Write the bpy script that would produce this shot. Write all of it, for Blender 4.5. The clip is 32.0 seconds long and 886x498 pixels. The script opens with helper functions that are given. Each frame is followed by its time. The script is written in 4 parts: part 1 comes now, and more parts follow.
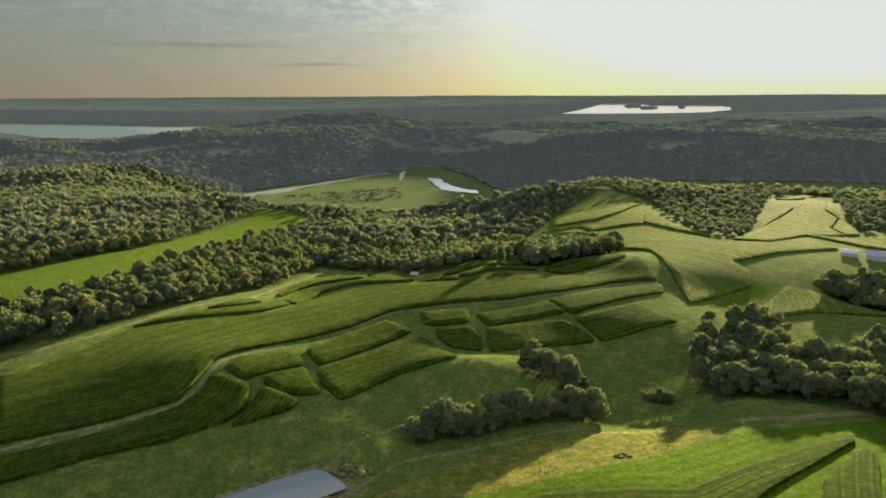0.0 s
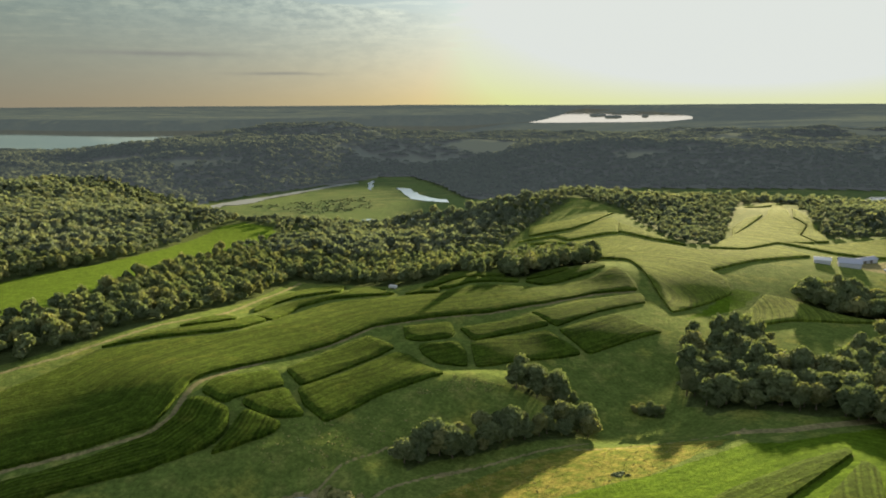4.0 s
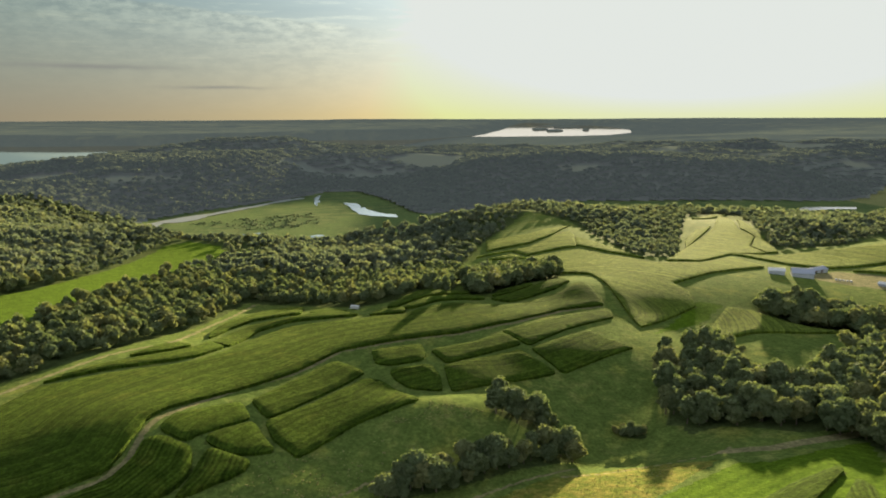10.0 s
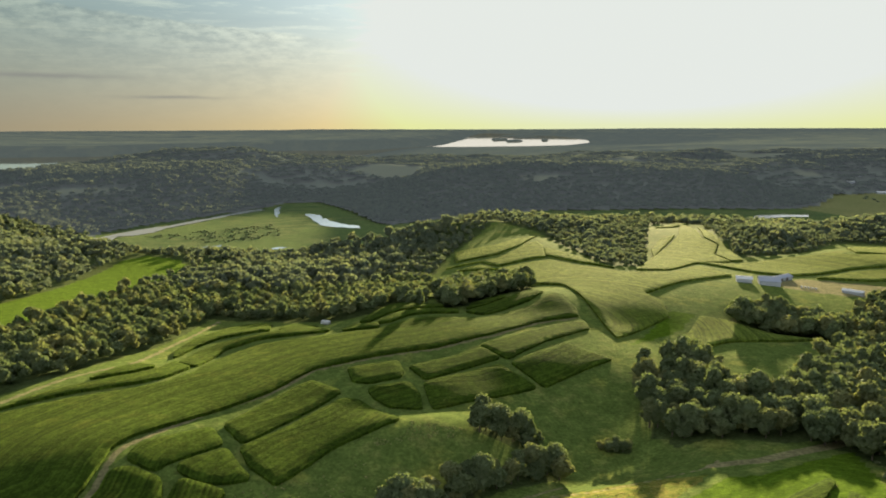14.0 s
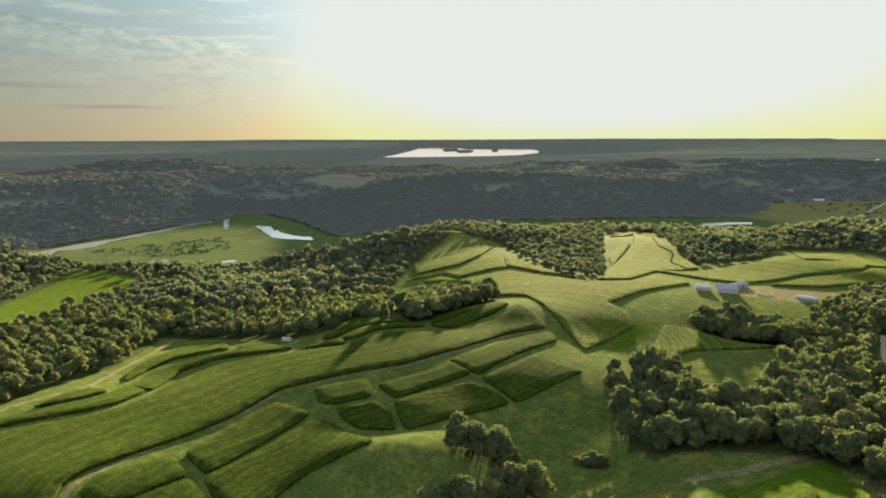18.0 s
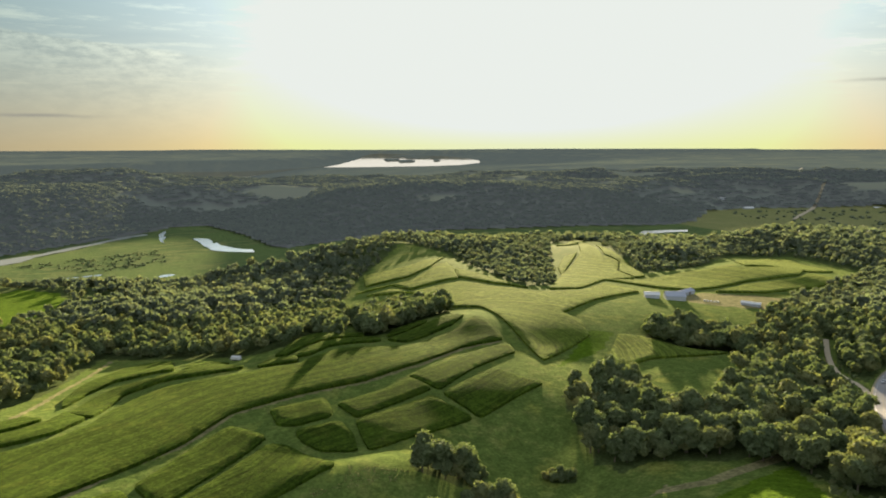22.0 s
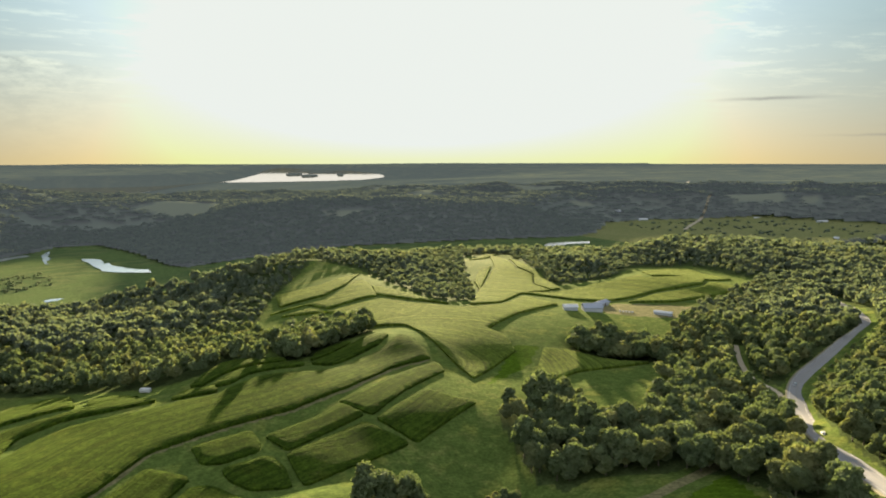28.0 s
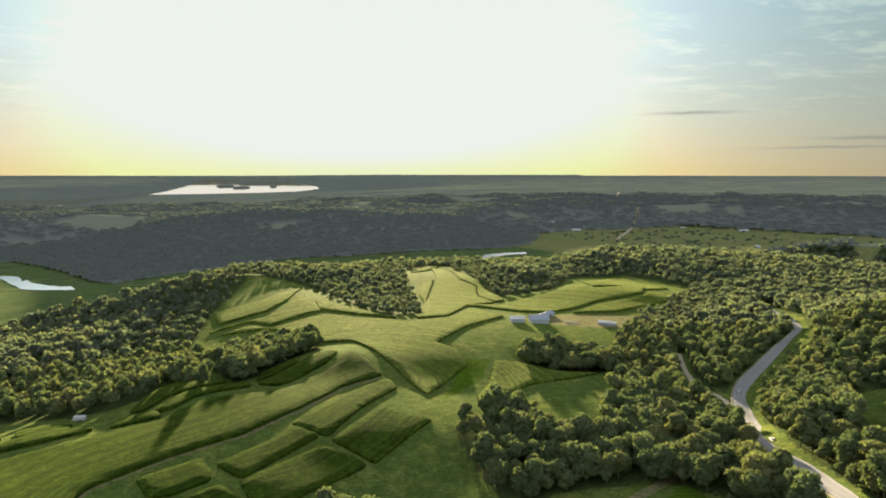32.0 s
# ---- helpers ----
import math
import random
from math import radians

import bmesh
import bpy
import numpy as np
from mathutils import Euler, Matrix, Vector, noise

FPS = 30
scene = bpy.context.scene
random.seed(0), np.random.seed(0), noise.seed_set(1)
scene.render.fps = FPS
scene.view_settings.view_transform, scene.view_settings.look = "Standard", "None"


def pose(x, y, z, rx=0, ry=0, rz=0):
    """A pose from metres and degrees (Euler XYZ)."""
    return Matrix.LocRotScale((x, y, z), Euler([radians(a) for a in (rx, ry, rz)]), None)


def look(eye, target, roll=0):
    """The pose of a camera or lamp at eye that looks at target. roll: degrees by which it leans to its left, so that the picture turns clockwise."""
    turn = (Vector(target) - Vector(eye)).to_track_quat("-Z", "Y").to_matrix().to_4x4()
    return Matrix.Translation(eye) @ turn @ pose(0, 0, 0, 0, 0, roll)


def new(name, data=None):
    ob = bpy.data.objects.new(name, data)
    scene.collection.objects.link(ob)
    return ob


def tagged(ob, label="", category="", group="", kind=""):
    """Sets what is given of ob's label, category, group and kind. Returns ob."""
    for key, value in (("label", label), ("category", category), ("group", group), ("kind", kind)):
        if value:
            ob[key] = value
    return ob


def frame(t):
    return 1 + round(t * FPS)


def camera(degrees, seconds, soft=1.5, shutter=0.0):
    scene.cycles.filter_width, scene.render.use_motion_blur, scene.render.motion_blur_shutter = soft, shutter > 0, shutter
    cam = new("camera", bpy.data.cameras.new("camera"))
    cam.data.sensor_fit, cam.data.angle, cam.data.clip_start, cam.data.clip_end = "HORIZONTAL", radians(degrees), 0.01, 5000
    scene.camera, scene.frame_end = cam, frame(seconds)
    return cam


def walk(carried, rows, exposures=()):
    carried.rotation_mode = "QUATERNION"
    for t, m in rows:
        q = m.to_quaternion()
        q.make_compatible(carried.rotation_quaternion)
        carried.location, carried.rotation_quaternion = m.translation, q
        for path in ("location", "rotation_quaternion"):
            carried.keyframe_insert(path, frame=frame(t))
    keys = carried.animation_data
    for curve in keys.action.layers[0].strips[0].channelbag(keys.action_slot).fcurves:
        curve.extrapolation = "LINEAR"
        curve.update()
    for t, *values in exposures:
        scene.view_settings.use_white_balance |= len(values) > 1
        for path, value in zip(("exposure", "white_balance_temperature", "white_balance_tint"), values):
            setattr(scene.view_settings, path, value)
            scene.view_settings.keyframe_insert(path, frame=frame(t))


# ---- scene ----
cam = camera(65.69, 32.0, soft=1.9)
EYE = 240.0
ROWS = [
    (0, -0.00, -0.00, 0.00, -0.000, -12.896, 0.237),
    (1, -2.08, 2.31, -0.03, -0.653, -12.708, 0.237),
    (2, -4.17, 4.62, -0.01, -1.304, -12.545, 0.229),
    (3, -6.20, 6.96, 0.05, -2.023, -12.367, 0.218),
    (5.5, -11.32, 12.89, 0.06, -4.002, -11.886, 0.233),
    (6, -12.38, 14.13, 0.04, -4.372, -11.803, 0.232),
    (7, -14.45, 16.67, -0.01, -5.161, -11.609, 0.222),
    (8, -16.43, 19.20, -0.08, -5.954, -11.419, 0.213),
    (9, -18.52, 21.77, -0.09, -6.752, -11.228, 0.209),
    (10, -20.54, 24.23, -0.03, -7.582, -11.041, 0.215),
    (11, -22.47, 26.67, 0.05, -8.423, -10.839, 0.209),
    (12, -24.28, 29.29, 0.03, -9.253, -10.631, 0.195),
    (13, -26.05, 32.01, -0.11, -10.088, -10.424, 0.175),
    (14, -27.85, 34.90, -0.24, -10.971, -10.217, 0.173),
    (17, -33.24, 43.43, -0.29, -14.018, -9.603, 0.143),
    (18, -34.85, 46.12, -0.26, -15.139, -9.393, 0.152),
    (19, -36.41, 48.90, -0.33, -16.295, -9.180, 0.134),
    (20, -37.92, 51.64, -0.40, -17.504, -8.960, 0.121),
    (21, -39.47, 54.32, -0.36, -18.791, -8.763, 0.126),
    (22, -41.04, 56.96, -0.29, -20.081, -8.584, 0.113),
    (23, -42.37, 59.64, -0.23, -21.391, -8.408, 0.115),
    (24, -43.77, 62.30, -0.19, -22.727, -8.224, 0.120),
    (25, -45.11, 64.98, -0.18, -24.104, -8.024, 0.126),
    (27.5, -48.51, 71.84, -0.12, -27.528, -7.516, 0.077),
    (28, -49.29, 73.12, -0.05, -28.182, -7.415, 0.072),
    (29, -50.81, 75.55, 0.15, -29.571, -7.188, 0.062),
    (30, -52.33, 78.13, 0.44, -30.962, -6.961, 0.041),
    (31, -53.87, 80.74, 0.72, -32.318, -6.720, 0.016),
    (32, -55.36, 83.28, 1.00, -33.666, -6.475, 0.008),
]
walk(cam, [(t, pose(x, y, EYE + z, 90 + pitch, roll, yaw)) for t, x, y, z, yaw, pitch, roll in ROWS],
     [(0, 2.58), (8, 2.62), (16, 2.69), (32, 2.78)])

# ---- light ----
SUN_AZ, SUN_EL = 26.6, 7.2
SUN = Vector((math.sin(radians(SUN_AZ)) * math.cos(radians(SUN_EL)), math.cos(radians(SUN_AZ)) * math.cos(radians(SUN_EL)), math.sin(radians(SUN_EL))))
sun_lamp = new("sun", bpy.data.lights.new("sun", "SUN"))
sun_lamp.data.energy, sun_lamp.data.angle, sun_lamp.data.color = 5.0, radians(2.0), (1.0, 0.80, 0.50)
low_sun = Vector((SUN.x, SUN.y, math.tan(radians(6.7))))
sun_lamp.matrix_world = look((0, 0, 600), Vector((0, 0, 600)) - low_sun)
scene.view_settings.exposure = 2.8

world = bpy.data.worlds.new("evening_sky")
scene.world = world
world.use_nodes = True
wt = world.node_tree
wt.nodes.clear()


def wnode(kind):
    return wt.nodes.new(kind)


def wmath(op, a, b=None, clamp=False):
    n = wnode("ShaderNodeMath")
    n.operation, n.use_clamp = op, clamp
    for i, v in enumerate((a, b)):
        if v is None:
            continue
        if isinstance(v, (int, float)):
            n.inputs[i].default_value = v
        else:
            wt.links.new(v, n.inputs[i])
    return n.outputs[0]


def wmix(fac, a, b, blend="MIX"):
    n = wnode("ShaderNodeMix")
    n.data_type, n.blend_type = "RGBA", blend
    for i, v in ((0, fac), (6, a), (7, b)):
        if isinstance(v, (int, float)):
            n.inputs[i].default_value = v
        elif isinstance(v, tuple):
            n.inputs[i].default_value = (*v, 1)
        else:
            wt.links.new(v, n.inputs[i])
    return n.outputs[2]


sky = wnode("ShaderNodeTexSky")
sky.sky_type, sky.sun_disc = "NISHITA", False
sky.sun_elevation, sky.sun_rotation = radians(6.7), radians(SUN_AZ)
sky.altitude, sky.air_density, sky.dust_density, sky.ozone_density = 300, 1.2, 2.2, 1.0
coord = wnode("ShaderNodeTexCoord")
way = coord.outputs["Generated"]
dot = wnode("ShaderNodeVectorMath")
dot.operation = "DOT_PRODUCT"
wt.links.new(way, dot.inputs[0])
dot.inputs[1].default_value = (SUN + Vector((0, 0, 0.03))).normalized()
sep = wnode("ShaderNodeSeparateXYZ")
wt.links.new(way, sep.inputs[0])
angle = wmath("ARCCOSINE", wmath("MINIMUM", dot.outputs["Value"], 1.0))
# the hazy aureole round the low sun
up = wmath("MAXIMUM", sep.outputs["Z"], 0.0)
low = wmath("POWER", 2.718, wmath("MULTIPLY", up, -9.0))
glow = wmath("POWER", 2.718, wmath("MULTIPLY", wmath("POWER", wmath("DIVIDE", angle, 0.25), 1.4), -1.0))
glow2 = wmath("POWER", 2.718, wmath("MULTIPLY", wmath("POWER", wmath("DIVIDE", angle, 0.57), 1.6), -1.0))
skyb = wmix(1.0, sky.outputs["Color"], (0.007, 0.007, 0.007), "MULTIPLY")
hazec = wmix(low, (0.140, 0.225, 0.205), (0.205, 0.185, 0.145))
base = wmix(1.0, skyb, hazec, "ADD")
halo = wmix(1.0, base, wmix(glow2, (0.0, 0.0, 0.0), wmix(low, (0.28, 0.52, 0.80), (0.74, 0.60, 0.27))), "ADD")
core = wmix(low, (1.45, 1.30, 1.12), (0.85, 0.72, 0.10))
halo = wmix(1.0, halo, wmix(glow, (0.0, 0.0, 0.0), core), "ADD")
BANK_AT, BANK_TOP, BANK_FALL, BANK_END = -0.206, 0.1397, 0.088, 0.063
# thin clouds on a high flat layer
inv = wmath("DIVIDE", 1.0, wmath("MAXIMUM", sep.outputs["Z"], 0.02))
scale = wnode("ShaderNodeVectorMath")
scale.operation = "SCALE"
wt.links.new(way, scale.inputs[0])
wt.links.new(inv, scale.inputs["Scale"])
cloud = wnode("ShaderNodeTexNoise")
cloud.inputs["Scale"].default_value, cloud.inputs["Detail"].default_value, cloud.inputs["Roughness"].default_value = 1.5, 10.0, 0.68
stretch = wnode("ShaderNodeMapping")
stretch.inputs["Scale"].default_value = (0.75, 1.0, 0.0)
stretch.inputs["Rotation"].default_value = (0, 0, radians(-25))
stretch.inputs["Location"].default_value = (3.1, 0.4, 0)
wt.links.new(scale.outputs[0], stretch.inputs[0])
wt.links.new(stretch.outputs[0], cloud.inputs["Vector"])
cf = wmath("MULTIPLY", wmath("SUBTRACT", cloud.outputs["Fac"], 0.515, True), 7.0, True)
cf = wmath("MULTIPLY", cf, wmath("MULTIPLY", wmath("SUBTRACT", sep.outputs["Z"], 0.05, True), 9.0, True), True)
cf = wmath("MULTIPLY", cf, wmath("SUBTRACT", 1.0, wmath("MULTIPLY", glow, 1.3, True)), True)
# a mottled bank of cloud, its lit upper edge sinking towards the sun
mottle = wnode("ShaderNodeTexNoise")
mottle.inputs["Scale"].default_value, mottle.inputs["Detail"].default_value, mottle.inputs["Roughness"].default_value = 42.0, 7.0, 0.66
squash = wnode("ShaderNodeMapping")
squash.inputs["Scale"].default_value = (0.8, 0.8, 2.2)
wt.links.new(way, squash.inputs[0])
wt.links.new(squash.outputs[0], mottle.inputs["Vector"])
round_sky = wmath("ARCTAN2", sep.outputs["X"], sep.outputs["Y"])
brow = wmath("ADD", wmath("SUBTRACT", BANK_TOP, wmath("MULTIPLY", wmath("SUBTRACT", round_sky, BANK_AT), BANK_FALL)), wmath("MULTIPLY", wmath("SUBTRACT", mottle.outputs["Fac"], 0.5), 0.012))
under = wmath("SUBTRACT", brow, sep.outputs["Z"])
bank = wmath("MULTIPLY", wmath("MULTIPLY", under, 320.0, True), wmath("POWER", 2.718, wmath("MULTIPLY", wmath("MAXIMUM", under, 0.0), -24.0)))
bank = wmath("MULTIPLY", bank, wmath("MULTIPLY", wmath("SUBTRACT", BANK_END, round_sky, True), 9.0, True))
tuft = wmath("MULTIPLY", wmath("SUBTRACT", mottle.outputs["Fac"], 0.40, True), 4.5, True)
# two thin dark streaks of cloud low over the land
streak = 0.0
fray = wnode("ShaderNodeTexNoise")
fray.inputs["Scale"].default_value, fray.inputs["Detail"].default_value = 30.0, 5.0
wt.links.new(way, fray.inputs["Vector"])
azim = wmath("ARCTAN2", sep.outputs["X"], sep.outputs["Y"])
for a0, e0, wa, we in ((-0.176, 0.0375, 0.055, 0.0022), (1.14, 0.041, 0.05, 0.0022), (1.10, 0.030, 0.07, 0.0015), (0.93, 0.078, 0.05, 0.002), (-0.33, 0.062, 0.09, 0.003)):
    da = wmath("POWER", wmath("DIVIDE", wmath("ABSOLUTE", wmath("SUBTRACT", azim, a0)), wa), 2.0)
    de = wmath("POWER", wmath("DIVIDE", wmath("ABSOLUTE", wmath("SUBTRACT", wmath("SUBTRACT", sep.outputs["Z"], wmath("MULTIPLY", fray.outputs["Fac"], 0.004)), e0 - 0.002)), we), 2.0)
    streak = wmath("ADD", streak, wmath("POWER", 2.718, wmath("MULTIPLY", wmath("ADD", da, de), -1.0)), True)
lit_cloud = wmix(1.0, wmix(1.0, halo, (1.38, 1.30, 1.18), "MULTIPLY"), (0.06, 0.05, 0.03), "ADD")
final = wmix(wmath("MULTIPLY", cf, 0.85), halo, lit_cloud)
shade_cloud = wmix(1.0, halo, (0.86, 0.84, 0.82), "MULTIPLY")
final = wmix(wmath("MULTIPLY", bank, 0.8), final, wmix(tuft, shade_cloud, lit_cloud))
# broad, faint grey veils between them
veil = wnode("ShaderNodeTexNoise")
veil.inputs["Scale"].default_value, veil.inputs["Detail"].default_value, veil.inputs["Roughness"].default_value = 0.8, 6.0, 0.6
wt.links.new(stretch.outputs[0], veil.inputs["Vector"])
vf = wmath("MULTIPLY", wmath("SUBTRACT", veil.outputs["Fac"], 0.48, True), 3.0, True)
vf = wmath("MULTIPLY", vf, wmath("MULTIPLY", wmath("SUBTRACT", sep.outputs["Z"], 0.04, True), 8.0, True), True)
final = wmix(wmath("MULTIPLY", vf, 0.5), final, wmix(1.0, final, (0.74, 0.79, 0.86), "MULTIPLY"))
final = wmix(wmath("MULTIPLY", streak, 0.6), final, (0.22, 0.22, 0.21))
final = wmix(1.0, final, (0.715, 0.75, 0.712), "DARKEN")
# the unseen sky opposite the sun, brightened as fill for the shaded sides
anti = wmath("MULTIPLY", wmath("ADD", wmath("MULTIPLY", dot.outputs["Value"], -1.0), 0.15), 0.9, True)
final = wmix(1.0, final, wmix(anti, (0.0, 0.0, 0.0), (0.95, 0.93, 0.88)), "ADD")
# the unseen sky overhead, out to the zenith, made brighter to fill shade
final = wmix(wmath("MULTIPLY", wmath("SUBTRACT", up, 0.3, True), 2.2, True), final, (0.68, 0.72, 0.77))
back = wnode("ShaderNodeBackground")
back.inputs["Strength"].default_value = 0.1725
wt.links.new(final, back.inputs["Color"])
wout = wnode("ShaderNodeOutputWorld")
wt.links.new(back.outputs[0], wout.inputs["Surface"])

# ---- materials ----


class Mat:
    """A small builder of node materials."""

    def __init__(self, name, rough=0.8, metal=0.0, spec=0.3, sheen=0.0, tint=(1, 1, 1, 1), fuzz=(0.85, 0.90, 0.50, 1)):
        self.m = bpy.data.materials.new(name)
        self.m.use_nodes = True
        self.t = self.m.node_tree
        self.b = self.t.nodes["Principled BSDF"]
        self.b.inputs["Roughness"].default_value = rough
        self.b.inputs["Metallic"].default_value = metal
        self.b.inputs["Specular IOR Level"].default_value = spec
        self.b.inputs["Sheen Weight"].default_value = sheen
        self.b.inputs["Sheen Roughness"].default_value = 0.45
        self.b.inputs["Sheen Tint"].default_value = fuzz
        self.b.inputs["Specular Tint"].default_value = tint
        self.geo = self.t.nodes.new("ShaderNodeNewGeometry")

    def put(self, sock, v):
        if isinstance(v, (int, float)):
            sock.default_value = v
        elif isinstance(v, tuple):
            sock.default_value = (*v, 1) if len(v) == 3 and sock.type == "RGBA" else v
        else:
            self.t.links.new(v, sock)

    def noise(self, size, detail=4.0, rough=0.55, squash=(1, 1, 1), turn=0.0):
        mp = self.t.nodes.new("ShaderNodeMapping")
        mp.inputs["Scale"].default_value = tuple(s / size for s in squash)
        mp.inputs["Rotation"].default_value = (0, 0, turn)
        self.t.links.new(self.geo.outputs["Position"], mp.inputs[0])
        n = self.t.nodes.new("ShaderNodeTexNoise")
        n.inputs["Scale"].default_value, n.inputs["Detail"].default_value, n.inputs["Roughness"].default_value = 1.0, detail, rough
        self.t.links.new(mp.outputs[0], n.inputs["Vector"])
        return n.outputs["Fac"]

    def attr(self, name):
        n = self.t.nodes.new("ShaderNodeAttribute")
        n.attribute_name = name
        return n.outputs["Fac"]

    def math(self, op, a, b=0.0, clamp=False):
        n = self.t.nodes.new("ShaderNodeMath")
        n.operation, n.use_clamp = op, clamp
        self.put(n.inputs[0], a)
        self.put(n.inputs[1], b)
        return n.outputs[0]

    def sharp(self, v, lo, hi):
        n = self.t.nodes.new("ShaderNodeMapRange")
        n.interpolation_type = "SMOOTHSTEP"
        self.put(n.inputs["Value"], v)
        n.inputs["From Min"].default_value, n.inputs["From Max"].default_value = lo, hi
        return n.outputs["Result"]

    def mix(self, f, a, b, blend="MIX"):
        n = self.t.nodes.new("ShaderNodeMix")
        n.data_type, n.blend_type = "RGBA", blend
        self.put(n.inputs[0], f)
        self.put(n.inputs[6], a)
        self.put(n.inputs[7], b)
        return n.outputs[2]

    def color(self, c):
        self.put(self.b.inputs["Base Color"], c)
        return self

    def bump(self, h, dist, strength=1.0):
        n = self.t.nodes.new("ShaderNodeBump")
        n.inputs["Distance"].default_value, n.inputs["Strength"].default_value = dist, strength
        self.t.links.new(h, n.inputs["Height"])
        self.t.links.new(n.outputs[0], self.b.inputs["Normal"])
        return self


def make_ground():
    g = Mat("grassland", 0.9, spec=0.0008, sheen=0.018, fuzz=(0.80, 0.92, 0.40, 1), tint=(1, 0.95, 0.55, 1))
    big, mid, fine = g.noise(70, 3), g.noise(11, 5, 0.6), g.noise(1.6, 5, 0.7)
    grass = g.mix(big, (0.052, 0.084, 0.022), (0.078, 0.108, 0.028))
    grass = g.mix(g.sharp(mid, 0.5, 0.75), grass, (0.108, 0.128, 0.040))
    grass = g.mix(g.math("MULTIPLY", g.sharp(g.noise(26, 5, 0.65), 0.52, 0.68), 0.55), grass, (0.125, 0.135, 0.032))
    lush = g.mix(mid, (0.040, 0.078, 0.007), (0.056, 0.094, 0.009))
    dry = g.mix(g.sharp(g.noise(5, 6, 0.65), 0.4, 0.65), (0.072, 0.092, 0.018), (0.140, 0.128, 0.034))
    mown = g.math("ADD", g.math("MULTIPLY", g.math("SINE", g.math("MULTIPLY", g.attr("mow"), 1.05)), 0.5), 0.5)
    lush = g.mix(0.28, lush, g.mix(g.sharp(mown, 0.2, 0.8), (0.6, 0.68, 0.5), (1.35, 1.28, 1.2)), "MULTIPLY")
    soil = g.mix(mid, (0.045, 0.06, 0.018), (0.06, 0.08, 0.02))
    wood = g.mix(mid, (0.03, 0.045, 0.018), (0.05, 0.068, 0.026))
    dirt = g.mix(fine, (0.105, 0.105, 0.055), (0.165, 0.150, 0.085))
    marsh = g.mix(g.sharp(g.noise(210, 4, 0.6), 0.45, 0.6), g.mix(g.sharp(g.noise(60, 6, 0.6, (1, 2.2, 1)), 0.42, 0.6), (0.050, 0.082, 0.036), (0.088, 0.110, 0.050)), (0.070, 0.104, 0.042))
    field = g.mix(g.noise(160, 2), (0.11, 0.13, 0.055), (0.17, 0.17, 0.085))
    wob = g.math("MULTIPLY", g.math("SUBTRACT", g.noise(4, 4), 0.5), 0.5)
    c = grass
    for key, layer in (("forest", wood), ("field", field), ("marsh", marsh), ("lush", lush), ("dry", dry), ("soil", soil), ("dirt", dirt)):
        w = g.sharp(g.math("ADD", g.attr(key), wob), 0.38, 0.62)
        c = g.mix(w, c, layer)
    c = g.mix(0.65, c, g.mix(g.sharp(fine, 0.25, 0.75), (0.4, 0.43, 0.4), (1.6, 1.55, 1.5)), "MULTIPLY")
    c = g.mix(0.45, c, g.mix(g.sharp(g.noise(6.5, 4, 0.7), 0.35, 0.68), (0.6, 0.65, 0.55), (1.45, 1.38, 1.3)), "MULTIPLY")
    g.color(c)
    g.bump(g.math("ADD", fine, g.math("MULTIPLY", mid, 1.2)), 0.40, 0.8)
    return g.m


def make_hazed_distance(name, share, glow):
    """The wooded and farmed far country at the foot of the sky, its haze put in as emission."""
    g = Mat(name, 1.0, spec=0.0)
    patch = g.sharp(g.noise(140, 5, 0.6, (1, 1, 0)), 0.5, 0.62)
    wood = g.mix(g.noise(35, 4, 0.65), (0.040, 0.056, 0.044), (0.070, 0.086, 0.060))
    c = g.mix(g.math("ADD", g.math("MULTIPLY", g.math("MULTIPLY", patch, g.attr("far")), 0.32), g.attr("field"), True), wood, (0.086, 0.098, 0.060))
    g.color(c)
    # an even glow stands in for the haze over land and trees
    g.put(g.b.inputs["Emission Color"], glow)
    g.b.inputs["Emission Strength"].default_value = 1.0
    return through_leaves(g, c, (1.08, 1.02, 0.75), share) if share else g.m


def through_leaves(g, c, tint, share):
    """Adds the light that shines through leaves and blades."""
    tr = g.t.nodes.new("ShaderNodeBsdfTranslucent")
    g.put(tr.inputs["Color"], g.mix(1.0, c, tint, "MULTIPLY"))
    mx = g.t.nodes.new("ShaderNodeMixShader")
    mx.inputs[0].default_value = share
    g.t.links.new(g.b.outputs[0], mx.inputs[1])
    g.t.links.new(tr.outputs[0], mx.inputs[2])
    g.t.links.new(mx.outputs[0], g.t.nodes["Material Output"].inputs["Surface"])
    return g.m


def make_leaf(name, dark, light, yellow, fuzzy=0.03, mottle=0.3, gloss=0.006, share=0.3):
    g = Mat(name, 0.8, spec=gloss, sheen=fuzzy, tint=(1, 0.95, 0.72, 1), fuzz=(0.80, 0.92, 0.50, 1))
    rnd = g.geo.outputs["Random Per Island"]
    obj = g.t.nodes.new("ShaderNodeObjectInfo").outputs["Random"]
    own = g.math("FRACT", g.math("ADD", obj, g.attr("tone")))
    c = g.mix(g.math("ADD", g.math("MULTIPLY", rnd, 0.35), g.math("MULTIPLY", own, 0.65)), dark, light)
    c = g.mix(g.math("MULTIPLY", g.sharp(g.noise(26, 2), 0.5, 0.75), 0.6), c, yellow)
    c = g.mix(g.math("MULTIPLY", g.sharp(own, 0.7, 0.95), 0.6), c, yellow)
    c = g.mix(mottle, c, g.mix(g.sharp(g.noise(1.5, 6, 0.8), 0.3, 0.7), (0.3, 0.32, 0.36), (1.7, 1.68, 1.55)), "MULTIPLY")
    g.color(c)
    g.bump(g.noise(0.9, 4, 0.75), 1.0, 0.5)
    return through_leaves(g, c, (1.14, 1.18, 0.62), share)


def make_corn(name, low, high, straw, fuzzy, fuzz):
